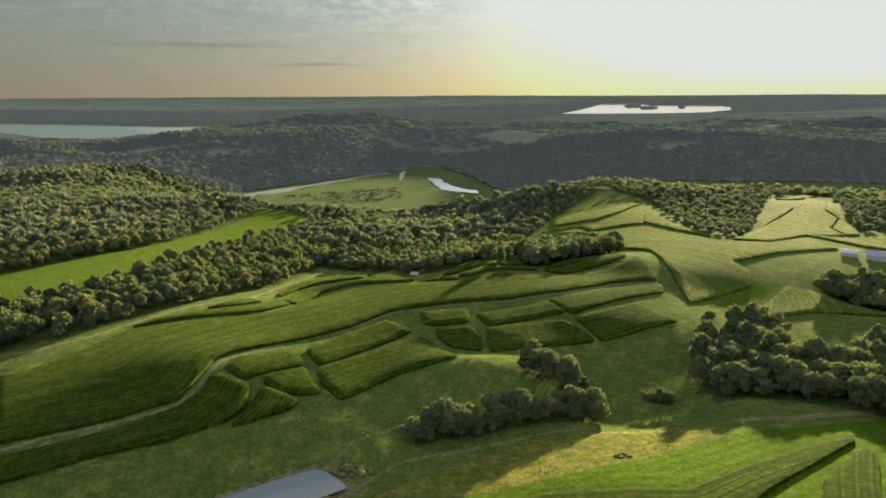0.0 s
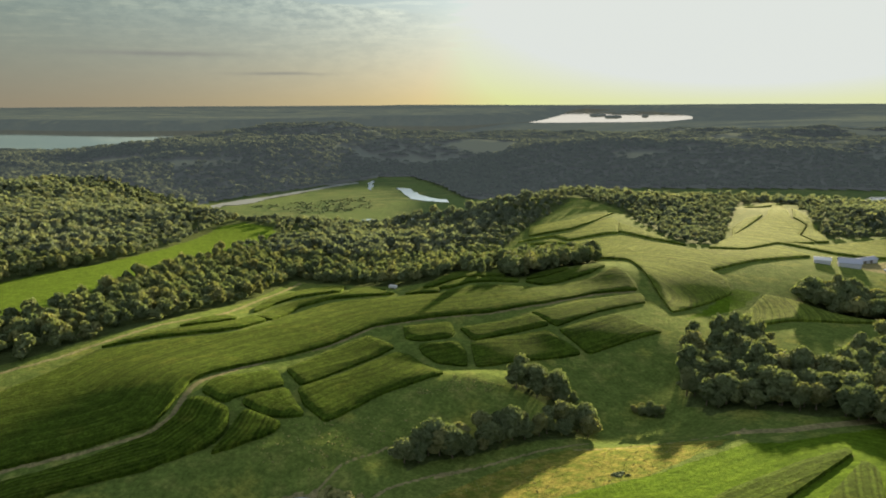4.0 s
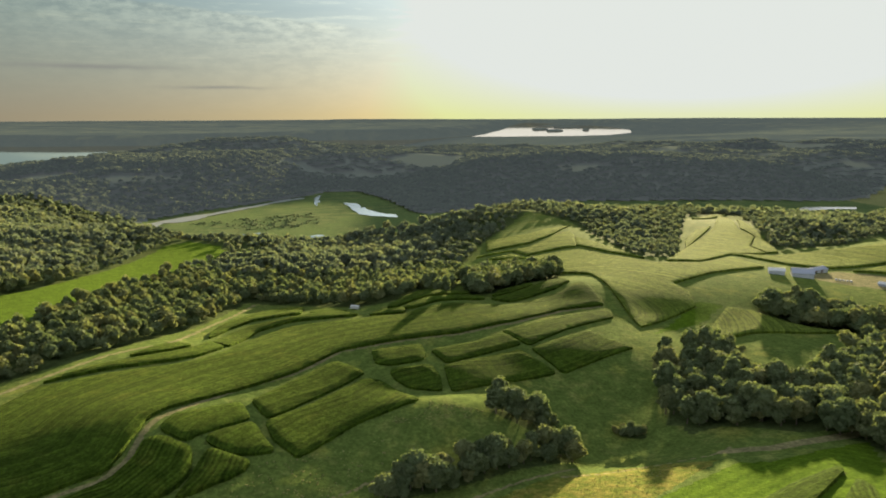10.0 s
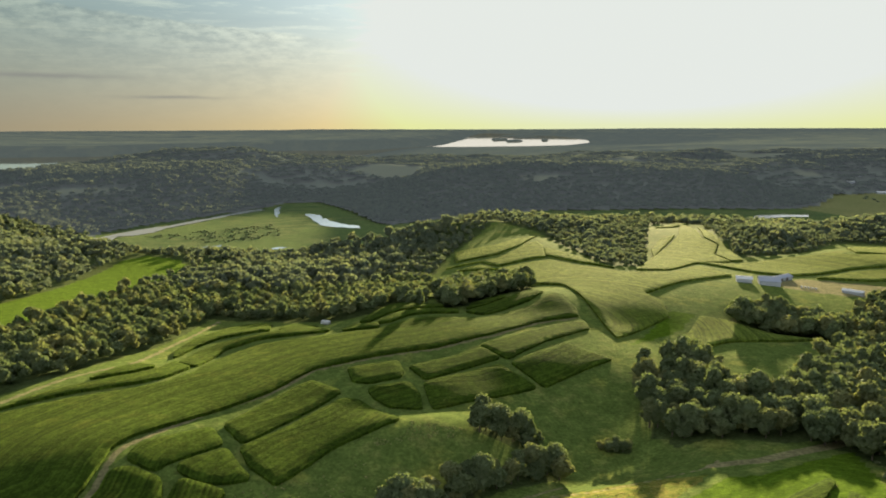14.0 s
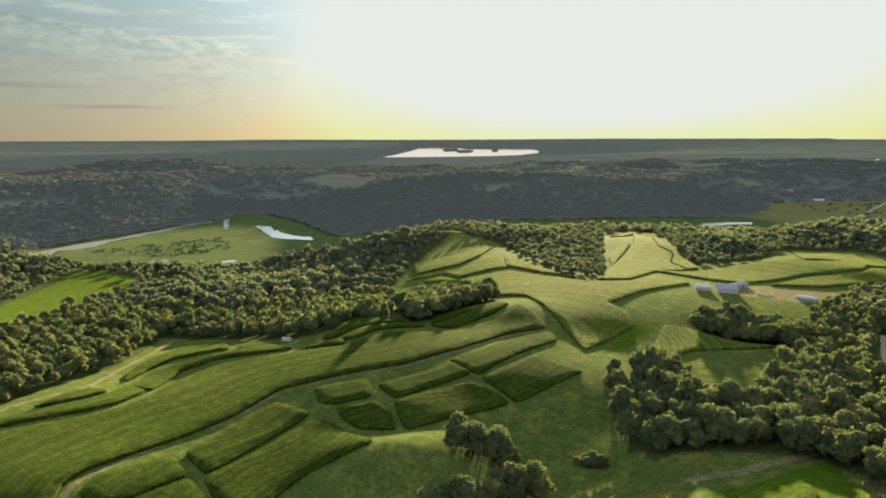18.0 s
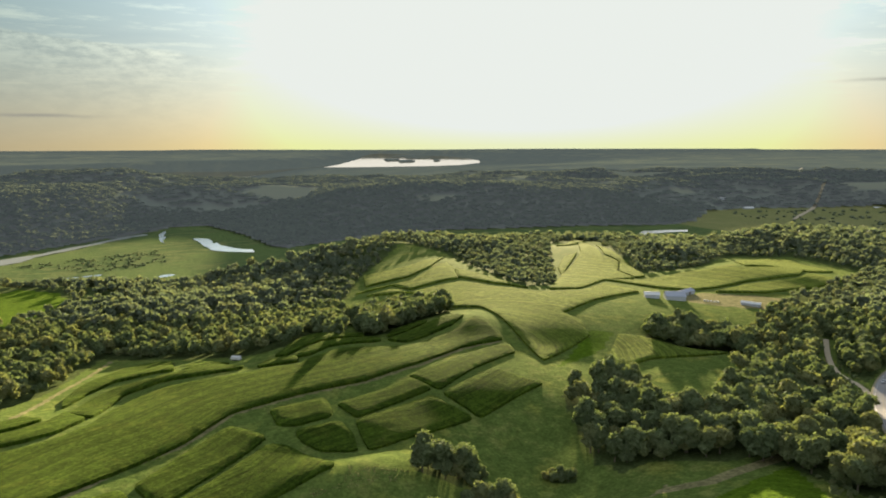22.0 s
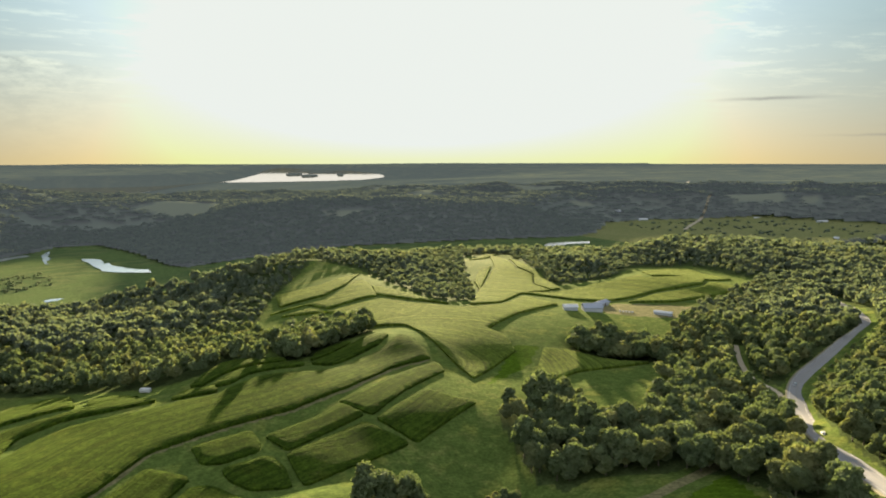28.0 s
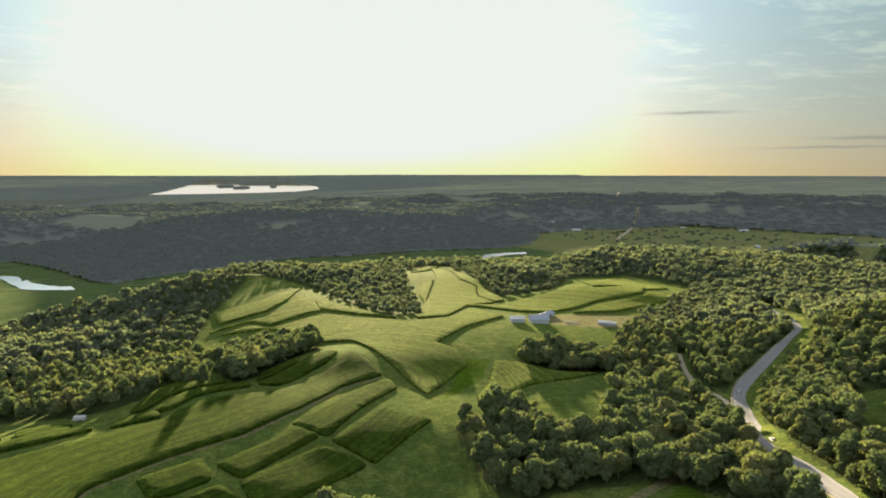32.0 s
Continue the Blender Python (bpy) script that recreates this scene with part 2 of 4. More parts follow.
    g = Mat(name, 0.9, spec=0.0035, sheen=fuzzy, fuzz=fuzz, tint=(1, 0.95, 0.55, 1))
    wave = g.math("SINE", g.math("MULTIPLY", g.attr("rows"), 6.2832 / 1.9))
    wave = g.math("ADD", g.math("MULTIPLY", wave, 0.5), 0.5)
    fine = g.noise(1.1, 4, 0.7)
    c = g.mix(g.noise(55, 3), low, high)
    c = g.mix(g.math("MULTIPLY", g.sharp(g.noise(14, 5, 0.65), 0.5, 0.8), 0.6), c, straw)
    lines = g.t.nodes.new("ShaderNodeCombineXYZ")
    g.put(lines.inputs[0], g.math("MULTIPLY", g.attr("rows"), 0.55))
    g.put(lines.inputs[1], g.noise(60, 3))
    along = g.t.nodes.new("ShaderNodeTexNoise")
    along.inputs["Scale"].default_value, along.inputs["Detail"].default_value, along.inputs["Roughness"].default_value = 1.0, 5.0, 0.7
    g.put(along.inputs["Vector"], lines.outputs[0])
    c = g.mix(0.8, c, g.mix(g.sharp(along.outputs["Fac"], 0.32, 0.68), (0.45, 0.5, 0.42), (1.6, 1.52, 1.3)), "MULTIPLY")
    c = g.mix(0.6, c, g.mix(g.sharp(g.noise(4.5, 4, 0.7), 0.35, 0.68), (0.55, 0.6, 0.5), (1.5, 1.42, 1.3)), "MULTIPLY")
    c = g.mix(0.65, c, g.mix(g.sharp(fine, 0.25, 0.75), (0.3, 0.33, 0.3), (1.75, 1.7, 1.5)), "MULTIPLY")
    c = g.mix(g.attr("rowed"), c, g.mix(wave, (0.35, 0.4, 0.3), (1.25, 1.25, 1.2)), "MULTIPLY")
    g.color(c)
    g.bump(g.math("ADD", g.math("ADD", fine, g.math("MULTIPLY", along.outputs["Fac"], 1.5)), g.math("MULTIPLY", wave, g.attr("rowed"))), 0.6, 0.8)
    return through_leaves(g, c, (1.5, 1.45, 0.7), 0.45)


def make_plain(name, a, b, rough, size=1.0, metal=0.0, spec=0.4, bump=0.0):
    g = Mat(name, rough, metal, spec)
    n = g.noise(size, 5, 0.6)
    g.color(g.mix(n, a, b))
    if bump:
        g.bump(n, bump)
    return g.m


def make_water(name, tint, mirror, rough):
    """Still water that mirrors the low sky."""
    g = Mat(name, rough, mirror, 0.5)
    g.color(g.mix(g.noise(40, 3), tint, tuple(c * 0.94 for c in tint)))
    return g.m


MAT_GROUND = make_ground()
MAT_HAZED_LAND = make_hazed_distance("hazed_land", 0.0, (0.0080, 0.0089, 0.0100))
MAT_HAZED_WOOD = make_hazed_distance("hazed_wood", 0.4, (0.0098, 0.0118, 0.0130))
MAT_LEAF = make_leaf("tree_leaves", (0.084, 0.116, 0.064), (0.128, 0.156, 0.082), (0.170, 0.174, 0.080))
# leaves of the far woods, with haze put into their bluer base colour
MAT_HAZED_LEAF = make_leaf("hazed_tree_leaves", (0.090, 0.117, 0.094), (0.124, 0.150, 0.110), (0.150, 0.162, 0.100), 0.05, 0.2, 0.006, 0.35)
MAT_CORN = make_corn("corn", (0.038, 0.074, 0.012), (0.056, 0.094, 0.017), (0.100, 0.118, 0.028), 0.07, (0.80, 0.95, 0.32, 1))
# corn of the far ridge: the haze over it is painted as paler green
MAT_HAZED_CORN = make_corn("hazed_corn", (0.086, 0.136, 0.028), (0.108, 0.152, 0.034), (0.138, 0.164, 0.048), 0.12, (0.84, 0.95, 0.36, 1))
MAT_WATER = make_water("pond_water", (0.19, 0.215, 0.235), 0.75, 0.03)
MAT_POOL = make_water("pool_water", (0.96, 0.96, 0.95), 1.0, 0.2)
# the lake's warm tint paints in the low evening sky's reflected colour
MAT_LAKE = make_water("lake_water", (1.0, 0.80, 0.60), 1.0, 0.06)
MAT_SILT = make_plain("pale_silt", (0.17, 0.19, 0.185), (0.23, 0.25, 0.24), 0.35, 25.0)
MAT_BARK = make_plain("bark", (0.06, 0.05, 0.035), (0.13, 0.11, 0.085), 0.95, 0.4, bump=0.1)
MAT_ROAD = make_plain("asphalt", (0.17, 0.175, 0.185), (0.225, 0.225, 0.23), 1.0, 2.5, spec=0.03)
MAT_GRAVEL = make_plain("gravel", (0.24, 0.21, 0.15), (0.34, 0.30, 0.22), 0.95, 1.2, bump=0.05)
MAT_PAINT = make_plain("road_paint", (0.12, 0.115, 0.10), (0.17, 0.16, 0.13), 0.7, 0.8)
MAT_WHITEPAINT = make_plain("white_line", (0.28, 0.28, 0.28), (0.36, 0.36, 0.35), 0.7, 0.8)
MAT_VERGE = make_plain("weedy_gravel", (0.13, 0.13, 0.07), (0.21, 0.19, 0.12), 0.95, 1.5, bump=0.05)

# ---- the plan, in metres ----
KNOLLS = [
    [-1.0, 7.0, -13.1, 12.5, 19.2, 10.0, 10.8, 5.4, 0.5],
    [4.6, 3.4, 11.3, -11.9, 3.7, 1.2, 10.6, 29.1, 4.0],
    [5.8, 6.1, 6.7, 15.0, -6.5, -1.4, -9.8, 8.4, 1.3],
    [1.3, 6.4, -9.5, 10.6, 6.8, 4.5, 3.7, -7.9, -4.1],
    [5.4, 1.2, -6.5, -12.4, 3.4, 4.5, -6.1, 10.2, -6.0],
    [-5.4, -1.2, -1.4, -5.0, 3.9, 6.3, -5.4, 4.8, -8.2],
    [-0.3, 3.3, -6.3, -16.7, -1.7, -3.0, -3.0, -0.0, -5.9],
    [-3.2, 0.2, -1.7, -5.0, -3.7, -5.5, -3.9, -10.0, -5.3],
]
DELLS = [(-102, 286, 5.0), (4, 318, -2.2), (278, 296, -5.0), (545, 582, 2.4), (526, 558, -2.2), (-85, 431, -5.0), (64, 286, -2.5), (1, 252, -2.2), (-15, 470, -3.9), (-56, 457, 5.3), (22, 478, 4.2), (89, 473, -3.5), (133, 498, 4.7), (32, 296, 5.4), (20, 312, 4.0), (30, 262, -3.4), (117, 550, -4.2), (242, 359, 4.4), (191, 255, -2.3), (274, 236, 7.8), (237, 221, -2.4), (495, 347, 5.4), (494, 380, -5.2), (60, 200, 3.7), (-150, 205, -2.8), (60, 330, -3.1), (180, 440, -3.1), (-150, 150, 3.3)]
LAKE_NEAR = [(-4500, 4700), (-3148, 4700), (-2087, 3729), (-1785, 3573), (-1700, 4000), (-1412, 4155), (-900, 5300), (-153, 5450), (302, 5450), (1000, 7300), (1313, 7750), (1730, 7650), (2500, 7720), (3053, 7967), (3740, 8950), (4250, 10200), (4800, 12100), (5300, 14500), (5400, 16500)]
LAKE_BACK = [(-4500, 6800), (-2653, 6000), (-1717, 6000), (-900, 6500), (-153, 6950), (302, 6800), (600, 6900), (1313, 7900), (1610, 8470), (2559, 11500), (3605, 15500), (4700, 19000), (5300, 20500), (5400, 20000)]
LAKE = LAKE_NEAR + LAKE_BACK[::-1]
FLATS = [(-480, 1489), (-470, 1680), (-380, 1800), (-283, 1920), (-140, 2100), (-90, 2200), (-20, 2200), (60, 1950), (102, 1720), (151, 1650), (297, 1730), (450, 1770), (600, 1840), (850, 1810), (1031, 1790), (1290, 1720), (1440, 1780), (1733, 2050), (1926, 2060), (2162, 1990), (2458, 1974), (2500, 1746), (2560, 1505), (2600, 1200), (2500, 900), (1900, 1000), (1450, 1080), (1150, 1230), (900, 1400), (700, 1560), (600, 1640), (330, 1520), (230, 1350), (100, 1200), (-60, 1170), (-250, 1230), (-430, 1420)]
TRACK = [(-165, 227), (-149, 238), (-129, 245), (-109, 254), (-103, 264), (-102, 279), (-100, 289), (-88, 305), (-71, 326), (-50, 341), (-29, 367), (0, 378), (37, 388), (74, 410), (111, 440), (145, 454)]
RIDGE_TRACK = [(-213, 304), (-192, 320), (-178, 334), (-166, 356), (-150, 387), (-127, 413), (-119, 450), (-109, 494), (-99, 556)]
FARM_TRACK = [(125, 262), (142, 257), (169, 262), (190, 266)]
DRIVE = [(389, 548), (394, 518), (415, 503), (430, 490)]
DRIVE_LOW = [(383, 413), (351, 384), (323, 355), (314, 338), (312, 329), (307, 320), (290, 306), (284, 297)]
YARD = [(370, 550), (399, 561), (429, 546), (465, 523), (423, 487), (384, 502), (357, 519), (353, 530)]
ROAD = [(640, 512), (617, 486), (578, 446), (522, 398), (493, 379), (461, 367), (436, 362), (387, 347), (347, 334), (318, 319), (291, 299), (265, 275), (247, 259), (233, 241), (220, 223), (205, 205), (188, 184)]
POND = [(-80, 208), (-75, 212), (-65, 219), (-54, 226), (-49, 229), (-44, 228), (-37, 221), (-34, 217), (-38, 214), (-47, 208), (-57, 201), (-74, 197)]
MEADOW = [(6, 206), (34, 212), (73, 222), (121, 247), (133, 243), (183, 256), (131, 167), (107, 155), (19, 179)]
DRY_PASTURE = [(-28, 209), (-5, 222), (25, 245), (51, 259), (86, 268), (117, 253), (73, 222), (34, 213), (6, 207)]
LEFTFIELD = [(-256, 373), (-231, 411), (-220, 426), (-220, 488), (-208, 549), (-190, 613), (-172, 688), (-164, 729), (-152, 761), (-171, 810), (-204, 821), (-225, 798), (-231, 730), (-243, 644), (-262, 576), (-288, 537), (-309, 498), (-323, 477)]
LEFTFIELD_END = [(-143, 764), (-108, 810), (-117, 826), (-148, 808)]
SWALE = [(218, 468), (235, 460), (211, 436), (178, 420), (159, 409), (194, 442)]
FARMLAND = [(-223, 293), (-216, 310), (-188, 342), (-152, 395), (-120, 471), (-106, 567), (-66, 550), (-18, 489), (44, 463), (83, 671), (127, 774), (210, 902), (255, 851), (235, 608), (275, 614), (317, 692), (462, 970), (564, 1061), (585, 1032), (439, 726), (418, 680), (428, 679), (488, 676), (633, 768), (712, 757), (696, 640), (606, 579), (510, 540), (453, 520), (413, 487), (379, 470), (307, 413), (285, 400), (260, 412), (227, 385), (189, 383), (141, 369), (118, 294), (128, 258), (192, 270)]
CLEARING = [(236, 415), (257, 414), (292, 406), (244, 395), (227, 385)]
GLADE = [(205, 412), (229, 416), (280, 402), (292, 398), (268, 372), (244, 352), (214, 334), (196, 318), (183, 330), (190, 366)]
CLEARING_EAST = [(340, 269), (365, 255), (249, 205), (253, 221), (282, 238)]
CLUMP_LOW = [(-11, 243), (0, 251), (22, 258), (37, 265), (51, 271), (68, 280), (70, 292), (56, 285), (42, 277), (27, 270), (10, 264), (-6, 258), (-13, 251)]
CLUMP_UP = [(36, 303), (43, 299), (53, 297), (66, 300), (70, 307), (58, 312), (45, 314), (37, 310)]
HEDGE_MID = [(57, 472), (90, 500), (143, 546), (150, 579), (105, 588), (67, 571)]
HEDGE_FARM = [(253, 447), (279, 432), (302, 409), (327, 426), (319, 449), (303, 464), (266, 460)]
BUSHES = [(95, 300), (101, 297), (108, 296), (108, 303), (100, 305)]
POOL = [(-45, 1951), (-20, 1934), (-5, 1919), (0, 1835), (12, 1845), (19, 1788), (41, 1742), (61, 1709), (85, 1695), (86, 1647), (58, 1661), (19, 1686), (-8, 1720), (-18, 1783), (-28, 1851)]
POOL_SMALL = [(-132, 2072), (-125, 2128), (-112, 2141), (-117, 2055), (-111, 1987), (-117, 1950), (-112, 1888), (-121, 1902), (-128, 1977)]
SLOUGH = [(-503, 1546), (-498, 1606), (-458, 1682), (-410, 1747), (-366, 1788), (-330, 1856), (-277, 1939), (-226, 2032), (-172, 2092), (-157, 2062), (-195, 2027), (-248, 1946), (-296, 1861), (-328, 1803), (-370, 1740), (-383, 1678), (-418, 1641), (-447, 1638), (-446, 1544), (-450, 1495), (-451, 1462), (-481, 1474)]
SLOUGH_NEAR = [(-289, 1436), (-270, 1446), (-250, 1456), (-223, 1465), (-207, 1470), (-210, 1453), (-237, 1447), (-263, 1435), (-283, 1425)]
SLOUGH_MID = [(-108, 1413), (-96, 1424), (-77, 1421), (-85, 1406), (-104, 1396)]
SLOUGH_EAST = [(-12, 1417), (-5, 1427), (8, 1428), (2, 1415), (-9, 1407)]
STREAM = [(991, 1514), (1042, 1560), (1139, 1658), (1218, 1654), (1274, 1633), (1248, 1601), (1184, 1612), (1111, 1600), (1019, 1508)]
POND_PATH = [(-16, 259), (-24, 252), (-36, 244), (-43, 234), (-46, 231), (-55, 226), (-66, 218), (-73, 210)]
DAM_PATH = [(-42, 212), (-30, 219), (-18, 230), (0, 241), (14, 246)]
CREEK_PATH = [(0, 239), (28, 252), (56, 265), (66, 271)]
BANK_PATH = [(55, 260), (70, 261), (90, 263), (120, 261), (130, 266)]
GULLY = [(95, 353), (95, 344), (95, 323), (95, 311)]
WEED_BAND = [(61, 227), (72, 231), (85, 238), (97, 247), (94, 241), (83, 232), (71, 225), (63, 224)]
VALLEY_ROAD = [(1782, 1741), (1928, 1845), (2100, 1963), (2319, 2123), (2581, 2318)]
UPLAND_ROAD = [(2795, 2721), (2858, 2760), (3550, 3350)]
RIDGE_TRAILER = (-21, 481)
HEDGE_TRAILER = (281, 463)
CARS = [(326, 320), (249, 259)]
SPUR = [(-7, 310), (4, 315), (17, 307), (34, 302), (29, 295), (11, 295), (-6, 293)]
SLOPE = [(-73, 246), (-59, 264), (-21, 290), (-9, 286), (-15, 254), (-47, 236), (-68, 234)]
BANK = [(-46, 229), (-39, 234), (-28, 228), (-25, 225), (-35, 225), (-42, 228)]
MARSH_PATCH = [(-401, 1624), (-118, 1756), (-81, 1568), (-223, 1493)]
FAR_SHEDS = [(1873, 2173), (1951, 2221), (1920, 2080), (2385, 1908), (2458, 1828), (2467, 1697), (1964, 1323)]
FAR_FIELDS = [[(1932, 3195), (2293, 3183), (2290, 2982), (1918, 2965)],
    [(-907, 1891), (-874, 1982), (-747, 1999), (-655, 1853), (-736, 1883), (-838, 1861)],
    [(-672, 1791), (-626, 1833), (-544, 1918), (-477, 1972), (-489, 1944), (-594, 1826)],
    [(1926, 1026), (1795, 866), (1823, 806), (1812, 827), (1279, 706)],
    [(781, 2072), (919, 2072), (1139, 2193), (1190, 2179), (945, 2052)],
    [(1310, 2291), (1574, 2425), (1453, 2237), (1301, 2208)],
    [(2367, 2634), (2747, 2647), (2863, 2594), (2551, 2620)],
    [(1585, 3560), (1839, 3516), (1799, 3202), (1501, 3129)],
    [(3496, 2475), (4217, 2583), (4045, 2333), (3356, 2242)],
    [(3135, 2627), (3334, 2510), (3336, 2438), (3185, 2588)],
    [(585, 2078), (697, 2087), (759, 2055), (631, 2054)],
    [(-383, 623), (-375, 661), (-343, 666), (-338, 634), (-355, 603)]]
POND_Z = 104.2
CORN = {
    "main": [(-198, 282), (-185, 288), (-172, 311), (-162, 337), (-135, 351), (-110, 358), (-99, 364), (-88, 379), (-83, 402), (-76, 421), (-60, 428), (-42, 425), (-17, 423), (-11, 427), (9, 424), (15, 431), (33, 441), (50, 443), (63, 443), (77, 447), (101, 464), (120, 474), (132, 485), (143, 498), (146, 496), (148, 480), (149, 466), (146, 455), (112, 442), (74, 412), (37, 389), (0, 379), (-29, 368), (-50, 342), (-77, 318), (-98, 298), (-103, 289), (-104, 278), (-108, 258), (-129, 247), (-149, 239), (-168, 231)],
    "upA": [(-165, 343), (-156, 350), (-138, 360), (-112, 368), (-100, 376), (-92, 394), (-105, 420), (-108, 397), (-117, 385), (-134, 374), (-150, 364)],
    "upB": [(-138, 380), (-119, 392), (-111, 405), (-121, 412), (-130, 403)],
    "upC": [(-103, 415), (-90, 397), (-85, 425), (-80, 439), (-63, 443), (-43, 438), (-18, 441), (-29, 462), (-44, 457), (-52, 453), (-64, 453), (-86, 455), (-97, 441)],
    "upD": [(-108, 431), (-100, 455), (-88, 473), (-66, 470), (-56, 463), (-59, 525), (-72, 531), (-90, 514), (-104, 479), (-110, 447)],
    "upE": [(-50, 456), (-33, 463), (-25, 464), (-41, 488), (-50, 475)],
    "upF": [(-13, 436), (-2, 434), (10, 431), (10, 443), (-5, 449)],
    "upH": [(-1, 456), (6, 451), (18, 462), (35, 468), (57, 472), (59, 483), (44, 481), (32, 490), (21, 488), (10, 475)],
    "upK": [(73, 476), (84, 484), (97, 492), (109, 499), (109, 506), (96, 503), (81, 492)],
    "upI": [(7, 443), (17, 440), (31, 451), (46, 455), (60, 459), (66, 463), (66, 472), (60, 471), (41, 463), (26, 460), (15, 451)],
    "upG": [(70, 466), (81, 461), (105, 476), (122, 484), (137, 501), (136, 506), (124, 507), (111, 498), (96, 489), (81, 478)],
    "N4": [(215, 721), (200, 676), (214, 639), (238, 595), (232, 630), (225, 679)],
    "B1": [(-163, 223), (-126, 240), (-106, 253), (-101, 263), (-100, 274), (-94, 276), (-82, 270), (-80, 257), (-84, 248), (-104, 234), (-131, 224), (-155, 210)],
    "C": [(-76, 271), (-60, 265), (-64, 257), (-83, 243), (-80, 252), (-78, 264)],
    "D": [(-96, 282), (-93, 292), (-71, 307), (-65, 294), (-78, 283), (-86, 275)],
    "E": [(-77, 280), (-63, 291), (-57, 279), (-53, 273), (-60, 270), (-68, 269), (-78, 275)],
    "F": [(-65, 311), (-49, 332), (-32, 352), (-18, 340), (-30, 326), (-57, 297)],
    "G": [(-57, 293), (-42, 307), (-18, 333), (-11, 332), (5, 311), (-22, 295), (-43, 271), (-53, 282)],
    "H": [(-12, 365), (13, 371), (14, 359), (12, 353), (-4, 348), (-11, 351)],
    "I": [(-4, 343), (15, 347), (19, 337), (18, 325), (4, 328), (-3, 336)],
    "J": [(19, 365), (43, 376), (62, 390), (69, 378), (25, 351)],
    "Kk": [(24, 347), (67, 370), (71, 364), (81, 352), (25, 325)],
    "L": [(64, 394), (114, 431), (146, 448), (143, 433), (106, 406), (76, 379)],
    "M": [(76, 374), (117, 403), (136, 383), (87, 354)],
    "N1": [(126, 764), (172, 763), (237, 815), (197, 748), (161, 712), (116, 711)],
    "N2": [(100, 691), (111, 696), (157, 691), (222, 765), (217, 733), (197, 666), (190, 669), (146, 657), (137, 692)],
    "N3": [(106, 673), (134, 675), (142, 639), (148, 586), (149, 559), (167, 538), (162, 471), (158, 421), (185, 440), (213, 457), (223, 484), (219, 504), (271, 539), (336, 569), (332, 619), (281, 578), (237, 575), (210, 613), (195, 651), (187, 651), (145, 644)],
    "O1": [(253, 587), (314, 673), (360, 731), (441, 843), (532, 999), (533, 969), (452, 808), (441, 756), (398, 695), (388, 649), (343, 640), (288, 592)],
    "O2": [(319, 679), (362, 740), (436, 844), (400, 814), (345, 734)],
    "O3": [(457, 938), (549, 1033), (549, 1005), (491, 960)],
    "O4": [(537, 955), (493, 859), (438, 725), (407, 657), (392, 652), (401, 695), (443, 756), (460, 816)],
    "P1": [(347, 645), (376, 632), (450, 652), (496, 648), (533, 632), (604, 633), (548, 589), (478, 587), (423, 575), (394, 572), (372, 588)],
    "P2": [(412, 560), (467, 577), (539, 580), (576, 599), (589, 570), (536, 554), (457, 544)],
    "P3": [(561, 694), (648, 740), (684, 732), (660, 681), (652, 636), (590, 615), (558, 638), (530, 646)],
    "Q": [(235, 454), (249, 448), (274, 428), (293, 410), (263, 406), (229, 409), (205, 402), (183, 405), (208, 424)],
    "R": [(20, 195), (32, 200), (75, 191), (93, 203), (123, 219), (148, 229), (148, 225), (127, 209), (100, 189), (88, 178), (63, 163), (26, 174)],
    "S": [(118, 192), (134, 206), (146, 217), (145, 208), (132, 187), (123, 171), (113, 150), (96, 155), (108, 175)],
}

# ---- the lie of the land ----


def fade(a, b, v):
    u = np.clip((v - a) / (b - a), 0, 1)
    return u * u * (3 - 2 * u)


def vnoise(x, y, seed):
    """Smooth value noise between -1 and 1."""
    xi, yi = np.floor(x), np.floor(y)
    u, v = x - xi, y - yi
    u, v = u * u * (3 - 2 * u), v * v * (3 - 2 * v)

    def lattice(i, j):
        s = np.sin(i * 127.1 + j * 311.7 + seed * 74.7) * 43758.5453
        return s - np.floor(s)

    a, b = lattice(xi, yi), lattice(xi + 1, yi)
    c, d = lattice(xi, yi + 1), lattice(xi + 1, yi + 1)
    return 2 * ((a * (1 - u) + b * u) * (1 - v) + (c * (1 - u) + d * u) * v) - 1


def fbm(x, y, size, seed, octaves=4):
    z, amp = 0, 1.0
    for o in range(octaves):
        z = z + amp * vnoise(x / size, y / size, seed + o)
        size, amp = size / 2.03, amp / 2
    return z


def inside(x, y, poly):
    hit = np.zeros(np.shape(x), bool)
    px, py = poly[-1]
    for qx, qy in poly:
        if qy != py:
            hit ^= ((qy > y) != (py > y)) & (x < (px - qx) * (y - qy) / (py - qy) + qx)
        px, py = qx, qy
    return hit


def line_dist(x, y, line, closed=False):
    best = np.full(np.shape(x), 1e9)
    ends = list(zip(line, line[1:])) + ([(line[-1], line[0])] if closed else [])
    for (ax, ay), (bx, by) in ends:
        dx, dy = bx - ax, by - ay
        s = np.clip(((x - ax) * dx + (y - ay) * dy) / (dx * dx + dy * dy + 1e-9), 0, 1)
        best = np.minimum(best, np.hypot(x - ax - s * dx, y - ay - s * dy))
    return best


def outside_dist(x, y, poly):
    return np.where(inside(x, y, poly), 0, line_dist(x, y, poly, True))


def knolls(x, y):
    z = 0.0
    for j, row in enumerate(KNOLLS):
        for i, amp in enumerate(row):
            z = z + amp * np.exp(-((x + 340 - 125 * i) ** 2 + (y - 130 - 125 * j) ** 2) / (2 * 85.0 ** 2))
    for dx, dy, amp in DELLS:
        z = z + amp * np.exp(-((x - dx) ** 2 + (y - dy) ** 2) / (2 * 26.0 ** 2))
    return z


def height(x, y):
